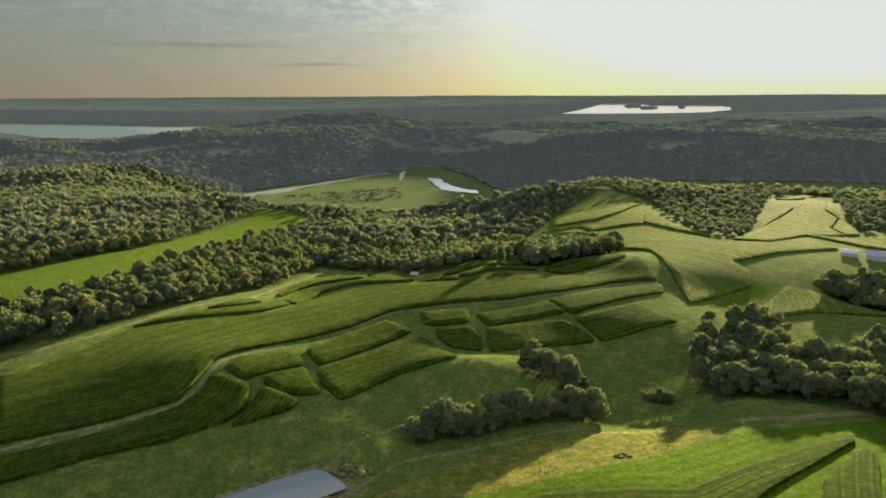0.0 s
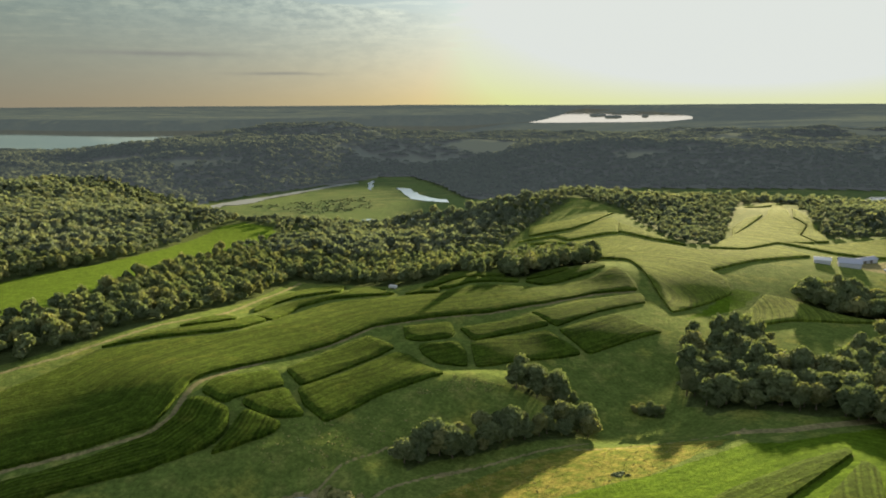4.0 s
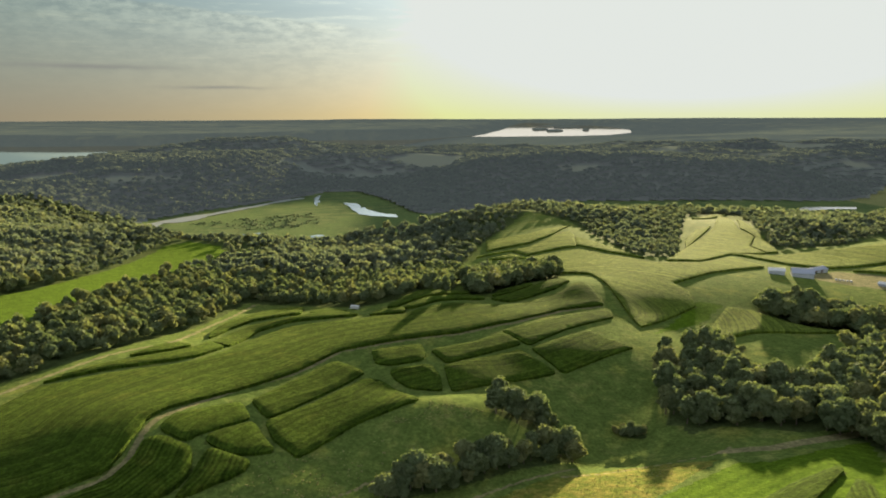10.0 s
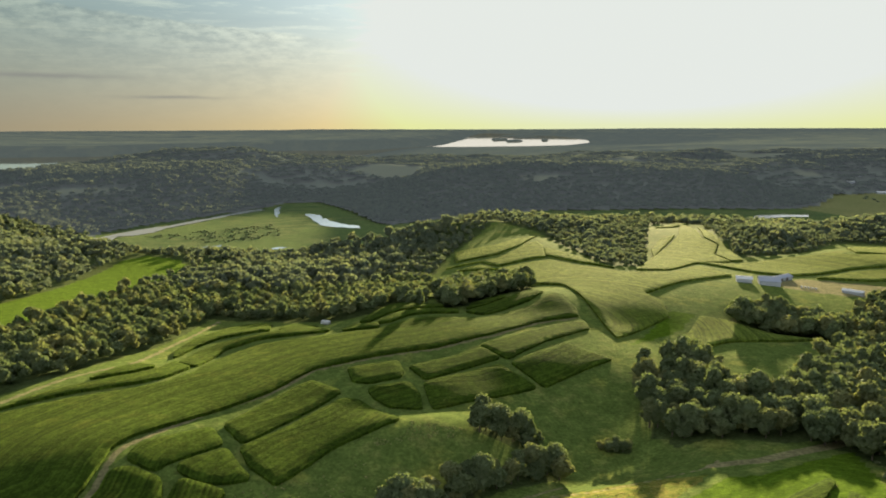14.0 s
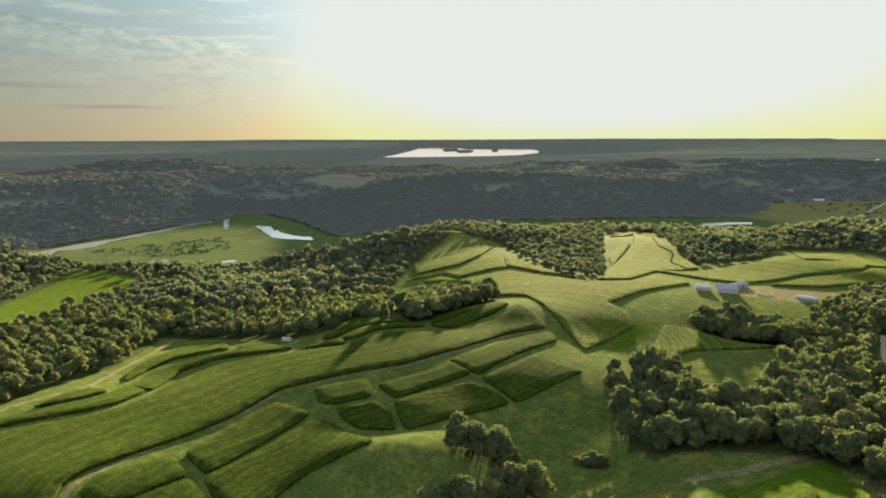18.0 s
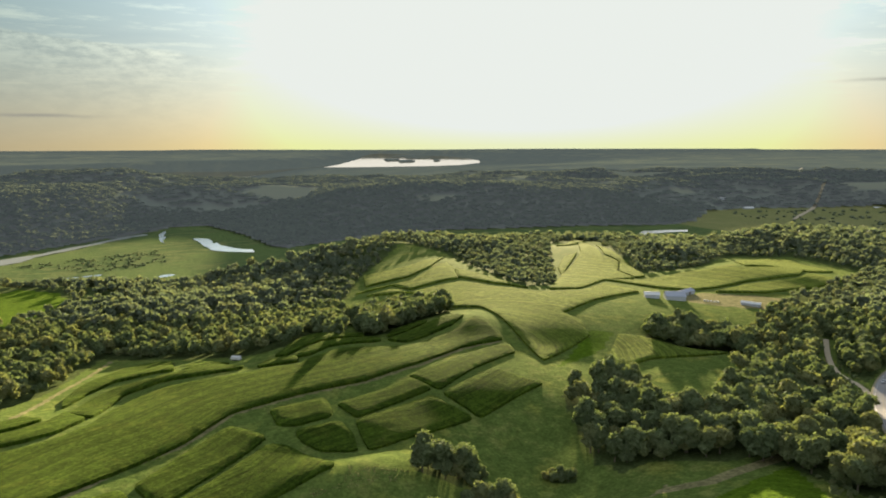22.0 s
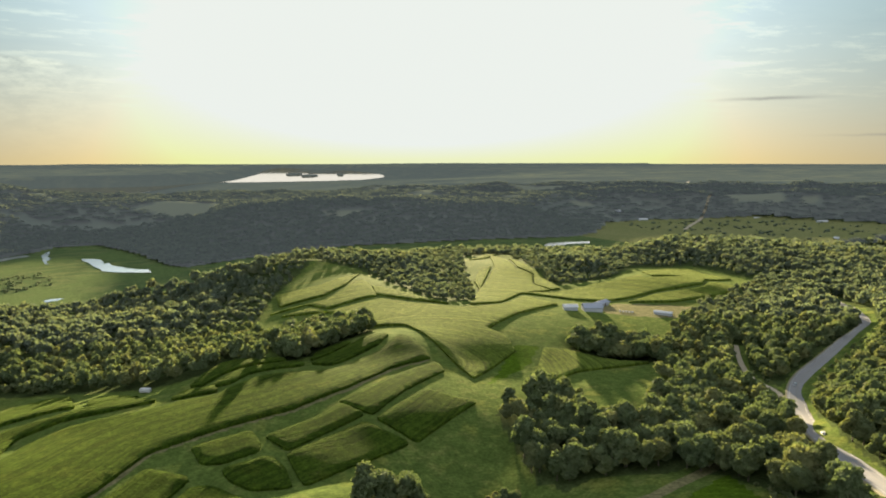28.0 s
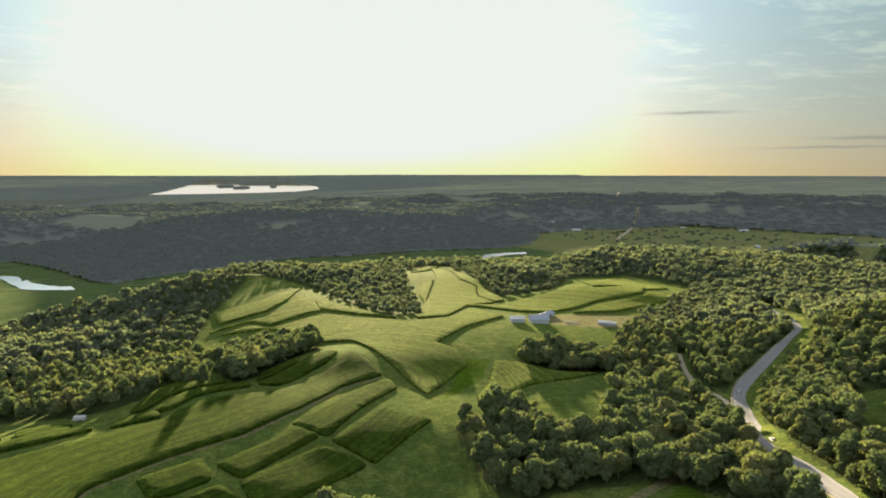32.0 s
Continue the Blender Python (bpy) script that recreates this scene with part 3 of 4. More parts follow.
    """The ground's height in the true plan."""
    x, y = np.asarray(x, float), np.asarray(y, float)
    r = np.hypot(x + 28, y - 42)
    far = fade(750, 1300, r)
    z = 103 + knolls(x, y)
    hills = fbm(x, y, 420, 5) * 12 + fbm(x, y, 1900, 9, 3) * 7
    hills = hills + fade(-150, -450, x) * (1 - fade(1700, 2100, r)) * 15 * vnoise((x + 0.5 * y) / 420, (y - 0.3 * x) / 170, 61)
    z = z + far * (hills * (1 - 0.7 * fade(3000, 5000, r)) - 8 - 16 * fade(-200, -900, x))
    # the folds of the wooded bluffs
    folds = 15 * vnoise((x + 0.3 * y) / 330, (y - 0.2 * x) / 210, 71) + 8 * vnoise(x / 140, y / 140, 73)
    z = z + fade(1700, 2100, r) * (1 - fade(4200, 5200, r)) * folds
    z = z + 38 * fade(-930, -720, x) * (1 - fade(100, 900, x)) * np.exp(-((y - 3150) / 380.0) ** 2 / 2) * (1 - 0.7 * np.exp(-((x - 40) / 260.0) ** 2))
    z = z + 46 * np.exp(-((x + 1420) / 170.0) ** 2 / 2 - ((y - 2250) / 200.0) ** 2 / 2)
    z = z + 12 * np.exp(-((x + 780) / 330.0) ** 2 / 2 - ((y - 2200) / 200.0) ** 2 / 2)
    # beyond the farm the slopes drop to the river valley
    dip = np.interp(np.degrees(np.arctan2(x + 28, y - 42)), [-40, -24, -17, -13, 0, 4, 8, 40, 46, 56, 64, 75], [0.07, 0.08, 0.15, 0.183, 0.183, 0.155, 0.126, 0.122, 0.101, 0.104, 0.112, 0.112])
    west = np.arctan2(x + 28, y - 42) < 0.1
    z = np.where((r > 800) & (r < 2400), np.minimum(z, np.where(west, 250 * fade(1150, 1420, r), 0) + 420 * fade(1550, 2050, r) + 224 - dip * r + (8 + 300 * np.maximum(dip - 0.125, 0)) * (1 - fade(800, 1000, r))), z)
    z = z - 4.0 * np.exp(-((x - 18) / 22.0) ** 2 / 2 - ((y - 326) / 10.0) ** 2 / 2)
    z = z - 7.0 * np.exp(-((x - 106) / 28.0) ** 2 / 2 - ((y - 328) / 26.0) ** 2 / 2)
    z = z - 9.0 * np.exp(-((x - 86) / 32.0) ** 2 / 2 - ((y - 283) / 17.0) ** 2 / 2)
    shore = outside_dist(x, y, LAKE)
    beyond = y > np.interp(x, [-4500, -1500, 200, 1700, 4000, 5400], [5600, 5500, 5800, 8300, 13500, 17000])
    rise = np.where(beyond, fade(0, 500, shore) * (1 + 0.25 * fade(1500, 6000, shore)), fade(0, np.interp(x, [-1300, -900, -600, 300], [2300, 2000, 900, 3200]), shore))
    z = np.where(r > 2200, z * rise - 4 * (shore <= 0), z)
    flat = outside_dist(x, y, FLATS)
    flat = np.where((y > 1640) & (x < 900), flat / (1 + 1.3 * np.exp(-((x - 150) / 330.0) ** 2)), flat)
    z = np.where(r > 900, 1.0 + (z - 1.0) * fade(0, np.where(x > 650, 300, np.interp(y - x * 0.2, [1300, 1700], [380, 260])), flat), z)
    # wooded hollows behind the ridge fields and behind the near hedge
    z = z - 8 * np.exp(-((x - 288) / 36.0) ** 2 / 2 - ((y - 760) / 95.0) ** 2 / 2)
    z = z - 8 * np.exp(-((x - 500) / 45.0) ** 2 / 2 - ((y - 715) / 28.0) ** 2 / 2)
    z = z - 8 * np.exp(-((x - 294) / 22.0) ** 2 / 2 - ((y - 438) / 16.0) ** 2 / 2)
    # a wooded shoulder north of the ridge, and the low ground west of it
    z = z + 44 * np.exp(-((x - 205) / 85.0) ** 2 / 2 - ((y - 1040) / 110.0) ** 2 / 2)
    z = z - 12 * np.exp(-((x + 70) / 60.0) ** 2 / 2 - ((y - 860) / 70.0) ** 2 / 2)
    for bed in (POOL, POOL_SMALL, SLOUGH, SLOUGH_NEAR, SLOUGH_MID, SLOUGH_EAST):
        z = z - 2.0 * inside(x, y, bed)
    pond = outside_dist(x, y, POND)
    z = np.where(pond < 26, POND_Z - 1.2 + (z - POND_Z + 1.2) * fade(0, 26, pond), z)
    road = line_dist(x, y, ROAD)
    z = np.where((road < 16) & (r < 900), z - 0.25 * (1 - fade(5, 12, road)), z)
    return z


CX, CY = -28.0, 42.0


def place(x, y, z):
    """Far country is drawn in towards the viewer, each point along its own line of sight, so that all lies within five kilometres."""
    r = np.hypot(x - CX, y - CY)
    q = np.where(r > 3000, 3000 + 1900 * (1 - np.exp(-(r - 3000) / 5200.0)) / (1 - math.exp(-21000 / 5200.0)), r) / np.maximum(r, 1e-6)
    return CX + (x - CX) * q, CY + (y - CY) * q, EYE + (z - EYE) * q


def smooth(poly, times=1, closed=True):
    for _ in range(times):
        out = []
        n = len(poly)
        for i in range(n if closed else n - 1):
            (ax, ay), (bx, by) = poly[i], poly[(i + 1) % n]
            out += [(0.75 * ax + 0.25 * bx, 0.75 * ay + 0.25 * by), (0.25 * ax + 0.75 * bx, 0.25 * ay + 0.75 * by)]
        poly = out if closed else [poly[0]] + out + [poly[-1]]
    return poly


def soften(poly, cut=1.6):
    """Rounds the corners of an outline by a few metres and leaves its sides straight."""
    out = []
    for i, (bx, by) in enumerate(poly):
        for ox, oy in (poly[i - 1], poly[(i + 1) % len(poly)]):
            d = math.hypot(ox - bx, oy - by)
            u = min(0.2, cut / max(d, 0.1))
            out.append((bx + (ox - bx) * u, by + (oy - by) * u))
    return out


def resample(line, step, closed=False):
    pts = np.array(list(line) + ([line[0]] if closed else []), float)
    s = np.concatenate([[0], np.cumsum(np.hypot(*np.diff(pts, axis=0).T))])
    n = max(2, int(s[-1] / step))
    u = np.linspace(0, s[-1], n + 1)[: n if closed else n + 1]
    return np.stack([np.interp(u, s, pts[:, 0]), np.interp(u, s, pts[:, 1])], 1)


def mesh_from(name, verts, faces, material, flat_shade=True):
    me = bpy.data.meshes.new(name)
    me.from_pydata([tuple(v) for v in verts], [], faces)
    me.materials.append(material)
    if not flat_shade:
        me.polygons.foreach_set("use_smooth", [True] * len(me.polygons))
    me.update()
    return me


def part(name, bm, material, parent, label=""):
    me = bpy.data.meshes.new(name)
    bm.to_mesh(me)
    bm.free()
    me.materials.append(material)
    ob = new(name, me)
    ob.parent = parent
    if label:
        tagged(ob, label)
    return ob


# one sheet of ground, finer in front of the viewer
az = np.radians(np.concatenate([np.arange(-44, 76, 0.38), np.arange(76, 316, 6.0)]))
rad = [60.0]
while rad[-1] < 23500:
    rad.append(rad[-1] * (1.0078 if rad[-1] < 3000 else 1.012) + (0.2 if rad[-1] < 400 else 0))
rad = np.array([0.5, 25] + rad)
RA, AZ = np.meshgrid(rad, az)
GXX, GYY = CX + RA * np.sin(AZ), CY + RA * np.cos(AZ)
GZZ = height(GXX, GYY)
VX, VY, VZ = place(GXX, GYY, GZZ)
na, nr = RA.shape
ids = np.arange(na * nr).reshape(na, nr)
nxt = np.roll(ids, -1, 0)
quads = np.stack([ids[:, :-1], ids[:, 1:], nxt[:, 1:], nxt[:, :-1]], -1).reshape(-1, 4)
me = bpy.data.meshes.new("ground")
me.vertices.add(na * nr)
me.vertices.foreach_set("co", np.stack([VX, VY, VZ], -1).reshape(-1))
me.loops.add(len(quads) * 4)
me.loops.foreach_set("vertex_index", quads.reshape(-1))
me.polygons.add(len(quads))
me.polygons.foreach_set("loop_start", np.arange(0, len(quads) * 4, 4))
me.polygons.foreach_set("use_smooth", np.ones(len(quads), bool))
me.update(calc_edges=True)
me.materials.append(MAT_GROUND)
me.materials.append(MAT_HAZED_LAND)
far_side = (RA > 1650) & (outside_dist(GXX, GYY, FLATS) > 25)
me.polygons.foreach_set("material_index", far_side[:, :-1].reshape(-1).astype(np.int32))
ground = tagged(new("ground", me), "rolling green pasture and farmland reaching to the horizon", "ground", kind="structure")

OPENINGS = [FARMLAND, GLADE, LEFTFIELD, LEFTFIELD_END, CLEARING, CLEARING_EAST]
CLUMPS = [CLUMP_LOW, CLUMP_UP, HEDGE_MID, HEDGE_FARM, BUSHES]


def cover(x, y):
    """Which plants cover the land: the weights of the ground's layers, and where trees stand."""
    r = np.hypot(x - CX, y - CY)
    open_land = np.zeros(np.shape(x), bool)
    for p in OPENINGS:
        open_land |= inside(x, y, p)
    near = (r < 300) & (x < 150 + 0.2 * (y - 100)) & ~((y > 290) & (x > 125))
    open_land |= near
    marsh = (outside_dist(x, y, FLATS) < 25) & (r > 1000)
    patch = fbm(x, y, 240, 21, 3) + 0.25 * fbm(x, y, 60, 33, 2)
    field = (r > 2300) & (patch > 0.68 - 0.13 * fade(-300, 900, x)) & (height(x, y) > 55)
    for p in FAR_FIELDS:
        field |= inside(x, y, p)
    meadow = marsh & (x > 1350)
    field, marsh = field | meadow, marsh & ~meadow
    lake = outside_dist(x, y, LAKE) <= 10
    clump = np.zeros(np.shape(x), bool)
    for p in CLUMPS:
        clump |= inside(x, y, p)
    road = (line_dist(x, y, ROAD) < 8) & (r < 1100)
    for d in (8, 16, 24, 32, 40, 48):
        road |= (line_dist(x + d * (x - CX) / r, y + d * (y - CY) / r, ROAD) < 7) & (r < 780)
        road |= (line_dist(x + (d - 8) * (x - CX) / r, y + (d - 8) * (y - CY) / r, DRIVE_LOW) < 5) & (d < 42)
    forest = (~open_land & ~marsh & ~field & ~lake & ~road) | clump
    for outline in CORN.values():
        forest &= ~inside(x, y, outline)
    return forest, field, marsh


forest, field, marsh = cover(GXX, GYY)
lush = inside(GXX, GYY, LEFTFIELD) | inside(GXX, GYY, MEADOW) | inside(GXX, GYY, SWALE) 
dry = inside(GXX, GYY, DRY_PASTURE)
soil = np.zeros(GXX.shape, bool)
for key, outline in CORN.items():
    soil |= inside(GXX, GYY, outline)
dirt = np.zeros(GXX.shape)
for line, wide in ((TRACK, 1.2), (RIDGE_TRACK, 1.4), (FARM_TRACK, 3.0), (DRIVE, 2.5), (DRIVE_LOW, 1.5), (POND_PATH, 0.6), (DAM_PATH, 0.7), (CREEK_PATH, 0.7), (BANK_PATH, 0.7)):
    dirt = np.maximum(dirt, 1 - fade(wide * 0.5, wide * 1.5, line_dist(GXX, GYY, line)))
dirt = np.maximum(dirt, 0.75 * inside(GXX, GYY, YARD))
pond_d = outside_dist(GXX, GYY, POND)
dirt = np.maximum(dirt, (pond_d < 4) * 0.8)
mow = np.where(inside(GXX, GYY, MEADOW), line_dist(GXX, GYY, CORN["R"][1:7]), 1.5)
gully = 1 - fade(1.0, 3.0, line_dist(GXX, GYY, GULLY) + 0.8 * fbm(GXX, GYY, 5, 8, 2))
forest = np.maximum(forest, 0.42 * gully)
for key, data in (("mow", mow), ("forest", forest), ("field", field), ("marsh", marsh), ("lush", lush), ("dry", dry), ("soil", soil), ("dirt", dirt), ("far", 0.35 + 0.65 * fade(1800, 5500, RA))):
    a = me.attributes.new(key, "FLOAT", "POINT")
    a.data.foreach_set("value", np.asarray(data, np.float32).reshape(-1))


def ragged(outline, bite=0.05):
    """A natural bank: each side broken into short uneven lengths."""
    rng = random.Random(len(outline))
    pts = []
    for (ax, ay), (bx, by) in zip(outline, outline[1:] + outline[:1]):
        for u in (0.0, 0.3, 0.62):
            k = bite * rng.uniform(-1, 1) * (u > 0)
            pts.append((ax + (bx - ax) * u - (by - ay) * k, ay + (by - ay) * u + (bx - ax) * k))
    return pts


def water_sheet(name, outline, z, label, category, material=None):
    pts = soften(outline, 3.0) if category == "pond" else ragged(outline)
    x, y, zz = place(np.array([p[0] for p in pts]), np.array([p[1] for p in pts]), np.full(len(pts), z))
    n = len(pts)
    verts = list(zip(x, y, zz))
    ob = new(name, mesh_from(name, verts, [list(range(n))], material or MAT_POOL))
    return tagged(ob, label, category, kind="structure")


water_sheet("water", POND, POND_Z, "still grey farm pond in a grassy hollow", "pond", MAT_WATER)
water_sheet("water", POOL, 1.2, "bright still backwater pool in the valley marsh", "water")
water_sheet("water", POOL_SMALL, 1.2, "narrow bright pool in the valley marsh", "water")
water_sheet("water", SLOUGH, 1.2, "long pale silted slough along the wooded bluff", "water", MAT_SILT)
water_sheet("water", STREAM, 1.6, "pale winding stream on the valley floor", "water")
water_sheet("water", SLOUGH_NEAR, 1.2, "small silver pool among marsh grass", "water")
water_sheet("water", SLOUGH_EAST, 1.2, "thin silver pool at the foot of the wood", "water")
water_sheet("water", SLOUGH_MID, 1.2, "small silver pool beside the woods", "water")
# the wide river lake, cut into strips along its length
lake_n = 76
x0 = np.linspace(-4500, 5400, lake_n)
y_near = np.interp(x0, [p[0] for p in LAKE_NEAR], [p[1] for p in LAKE_NEAR])
y_far = np.interp(x0, [p[0] for p in LAKE_BACK], [p[1] for p in LAKE_BACK])
rows = [place(x0, y_near + (y_far - y_near) * u, np.full(lake_n, 0.0)) for u in np.linspace(0, 1, 12)]
verts = [(r[0][i], r[1][i], r[2][i]) for r in rows for i in range(lake_n)]
faces = [(j * lake_n + i, j * lake_n + i + 1, (j + 1) * lake_n + i + 1, (j + 1) * lake_n + i) for j in range(11) for i in range(lake_n - 1)]
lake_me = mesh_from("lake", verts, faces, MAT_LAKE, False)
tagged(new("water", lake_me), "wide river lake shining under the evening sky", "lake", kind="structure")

# ---- corn strips along the contours ----
from mathutils.geometry import delaunay_2d_cdt


def corn_field(outline, tall=2.1, step=4.0, label="", seed=0, guide=None, rows_seen=0.1, material=None):
    rng = np.random.default_rng(seed)
    edge = resample(soften(outline), 2.0, True)
    n = len(edge)
    lo, hi = edge.min(0), edge.max(0)
    gx, gy = np.meshgrid(np.arange(lo[0], hi[0], step), np.arange(lo[1], hi[1], step))
    gx, gy = (gx + 0.3 * step * rng.uniform(-1, 1, gx.shape)).ravel(), (gy + 0.3 * step * rng.uniform(-1, 1, gy.shape)).ravel()
    poly = [tuple(p) for p in edge]
    keep = inside(gx, gy, poly) & (line_dist(gx, gy, poly, True) > 1.5)
    pts = [Vector(p) for p in poly] + [Vector((a, b)) for a, b in zip(gx[keep], gy[keep])]
    v2, _, f2, *_ = delaunay_2d_cdt(pts, [(i, (i + 1) % n) for i in range(n)], [], 1, 1e-4)
    v2 = np.array([tuple(v) for v in v2])
    base = height(v2[:, 0], v2[:, 1])
    top = base + tall + rng.uniform(-0.03, 0.03, len(v2)) + 0.03 * fbm(v2[:, 0], v2[:, 1], 14, 3, 2)
    shoulder = fade(0.0, 1.6, line_dist(v2[:, 0], v2[:, 1], poly, True))
    top = top - 0.4 * (1 - shoulder) - rng.uniform(0, 0.3, len(v2)) * (1 - shoulder)
    verts = [(a, b, c) for (a, b), c in zip(v2, top)]
    faces = [tuple(f) for f in f2]
    # the standing edge
    count = {}
    for f in faces:
        for a, b in zip(f, f[1:] + f[:1]):
            count[frozenset((a, b))] = count.get(frozenset((a, b)), 0) + 1
    ring = {(a, b): count[frozenset((a, b))] == 1 for f in faces for a, b in zip(f, f[1:] + f[:1])}
    low, crest = {}, {}
    ntop = len(faces)
    for (a, b), k in list(ring.items()):
        if k:
            for i in (a, b):
                if i not in low:
                    crest[i], low[i] = len(verts), len(verts) + 1
                    verts.append((v2[i][0], v2[i][1], top[i]))
                    verts.append((v2[i][0] + rng.uniform(-0.5, 0.5), v2[i][1] + rng.uniform(-0.5, 0.5), base[i] - 0.5))
            faces.append((crest[b], crest[a], low[a], low[b]))
    me = mesh_from("corn_field", verts, faces, material or MAT_CORN)
    me.polygons.foreach_set("use_smooth", [i < ntop for i in range(len(faces))])
    xy = np.array(verts)[:, :2]
    rows = me.attributes.new("rows", "FLOAT", "POINT")
    rows.data.foreach_set("value", line_dist(xy[:, 0], xy[:, 1], guide or TRACK).astype(np.float32))
    rowed = me.attributes.new("rowed", "FLOAT", "POINT")
    rowed.data.foreach_set("value", np.full(len(verts), rows_seen, np.float32))
    ob = new("corn_field", me)
    return tagged(ob, label or "strip of tall green corn planted along the contour", "cornfield", "contour corn strips")


for k, (key, outline) in enumerate(CORN.items()):
    short = key in ("D", "E", "F", "G", "H", "I", "J", "Kk", "L", "M")
    if short:
        # the lower strips nearly meet across their grass lanes
        mx, my = (sum(p[i] for p in outline) / len(outline) for i in (0, 1))
        outline = [(mx + (px - mx) * 1.06, my + (py - my) * 1.06) for px, py in outline]
    corn_field(outline, tall=1.75 if short else 2.1, seed=k, step=2.6 if key in ("main", "N3", "O1") else 1.5 if key in ("R", "S", "B1", "C") else 2.0,
               rows_seen=0.5 if key in ("B1", "C") else 0.35 if key == "S" else 0.12, guide=CORN["R"][1:7] if key == "R" else CORN["S"][3:6] if key == "S" else None,
               label="broad ridge field of tall green corn" if key in ("main", "N3") else "strip of far ridge corn, its green paled for haze" if key[0] in "NOPQ" else "",
               material=MAT_HAZED_CORN if key[0] in "NOPQ" else None)

# ---- trees ----


def ico(level=1):
    bm = bmesh.new()
    bmesh.ops.create_icosphere(bm, subdivisions=level, radius=1.0)
    v = np.array([p.co[:] for p in bm.verts])
    f = np.array([[q.index for q in p.verts] for p in bm.faces])
    bm.free()
    return v, f


ICO1, ICO2 = ico(1), ico(2)


def crown_mesh(rng, lobes, leaves, tall, wide, core=ICO1, leaf=0.5, masses=5, heart=0.78):
    """A leafy crown: clumps of leaves over a few big masses and lesser lobes, with dim hearts behind them; the foot of the tree is at 0."""
    shells = []
    for k in range(masses):
        a = 6.283 * k / max(1, masses - 1) + rng.uniform(-0.5, 0.5)
        q = 0 if k == 0 else wide * rng.uniform(0.14, 0.33) * (1.1 - 0.5 * (k % 2))
        size = wide * (0.34 if k == 0 else rng.uniform(0.17, 0.27))
        h = tall * (0.56 if k == 0 else rng.uniform(0.24, 0.76))
        shells.append((q * math.cos(a), q * math.sin(a), h, size, 0.42 * tall / size * 0.88 if k == 0 else rng.uniform(0.9, 1.25)))
    for k in range(lobes):
        cx, cy, cz, size, sq = shells[rng.integers(masses)]
        d = rng.normal(size=3)
        d[2] = abs(d[2]) * 0.7 + d[2] * 0.3
        d /= np.linalg.norm(d)
        shells.append((cx + d[0] * size * 0.85, cy + d[1] * size * 0.85, cz + d[2] * size * sq * 0.85, wide * rng.uniform(0.07, 0.16), 0.85))
    V, F, n = [], [], 0
    sv, sf = core
    for cx, cy, cz, size, sq in shells[:masses if heart else 0]:
        V.append(sv * (1 + rng.uniform(-0.15, 0.15, (len(sv), 1))) * size * (heart if leaves else 1.0) * np.array([1, 1, sq]) + np.array([cx, cy, cz]))
        F.append(sf + n)
        n += len(sv)
    if leaves:
        S = np.array(shells)
        w = S[:, 3] ** 1.6
        pick = S[rng.choice(len(S), size=leaves, p=w / w.sum())]
        d = rng.normal(size=(leaves, 3))
        d[:, 2] = np.abs(d[:, 2]) * 0.6 + d[:, 2] * 0.4
        d /= np.linalg.norm(d, axis=1)[:, None]
        p = pick[:, :3] + d * pick[:, 3:4] * np.stack([np.ones(leaves), np.ones(leaves), pick[:, 4]], 1) * rng.uniform(0.84, 1.1, (leaves, 1))
        face = d + 0.75 * rng.normal(size=(leaves, 3))
        u = np.cross(face, rng.normal(size=(leaves, 3)))
        u /= np.linalg.norm(u, axis=1)[:, None] + 1e-9
        v = np.cross(face, u)
        v /= np.linalg.norm(v, axis=1)[:, None] + 1e-9
        s = leaf * rng.uniform(0.55, 1.3, (leaves, 1))
        T = np.stack([p - u * s - v * s * 0.6, p + u * s * 0.9 - v * s * 0.5, p + v * s * 1.1 + u * s * rng.uniform(-0.4, 0.4, (leaves, 1))], 1)
        V.append(T.reshape(-1, 3))
        F.append(np.arange(leaves * 3).reshape(-1, 3) + n)
    return np.concatenate(V), np.concatenate(F)


def fast_mesh(name, V, F, material):
    me = bpy.data.meshes.new(name)
    me.vertices.add(len(V))
    me.vertices.foreach_set("co", np.asarray(V, np.float32).reshape(-1))
    me.loops.add(len(F) * 3)
    me.loops.foreach_set("vertex_index", np.asarray(F, np.int32).reshape(-1))
    me.polygons.add(len(F))
    me.polygons.foreach_set("loop_start", np.arange(0, len(F) * 3, 3, dtype=np.int32))
    me.update(calc_edges=True)
    me.polygons.foreach_set("use_smooth", np.ones(len(F), bool))
    me.materials.append(material)
    return me


def trunk_mesh(rng, tall, girth):
    """A tapered, slightly leaning trunk with three limbs."""
    V, F, n = [], [], 0

    def limb(a, b, ra, rb, sides=7, rings=4):
        nonlocal n
        a, b = np.array(a), np.array(b)
        for j in range(rings + 1):
            u = j / rings
            c = a + (b - a) * u + np.array([math.sin(3 * u), math.cos(2 * u) - 1, 0]) * 0.15
            for i in range(sides):
                w = 6.283 * i / sides
                V.append(c + (ra + (rb - ra) * u) * np.array([math.cos(w), math.sin(w), 0]))
        for j in range(rings):
            for i in range(sides):
                p, q = n + j * sides + i, n + j * sides + (i + 1) % sides
                F.extend([(p, q, q + sides), (p, q + sides, p + sides)])
        n += (rings + 1) * sides

    limb((0, 0, -0.6), (0.2, 0.1, tall * 0.72), girth, girth * 0.3)
    for k in range(3):
        a = k * 2.1 + rng.uniform(0, 1)
        z = tall * rng.uniform(0.28, 0.45)
        limb((0.1, 0, z), (math.cos(a) * tall * 0.2, math.sin(a) * tall * 0.2, z + tall * 0.25), girth * 0.5, girth * 0.12, 5, 3)
    return np.array(V), np.array(F)


rng = np.random.default_rng(11)
KINDS = []
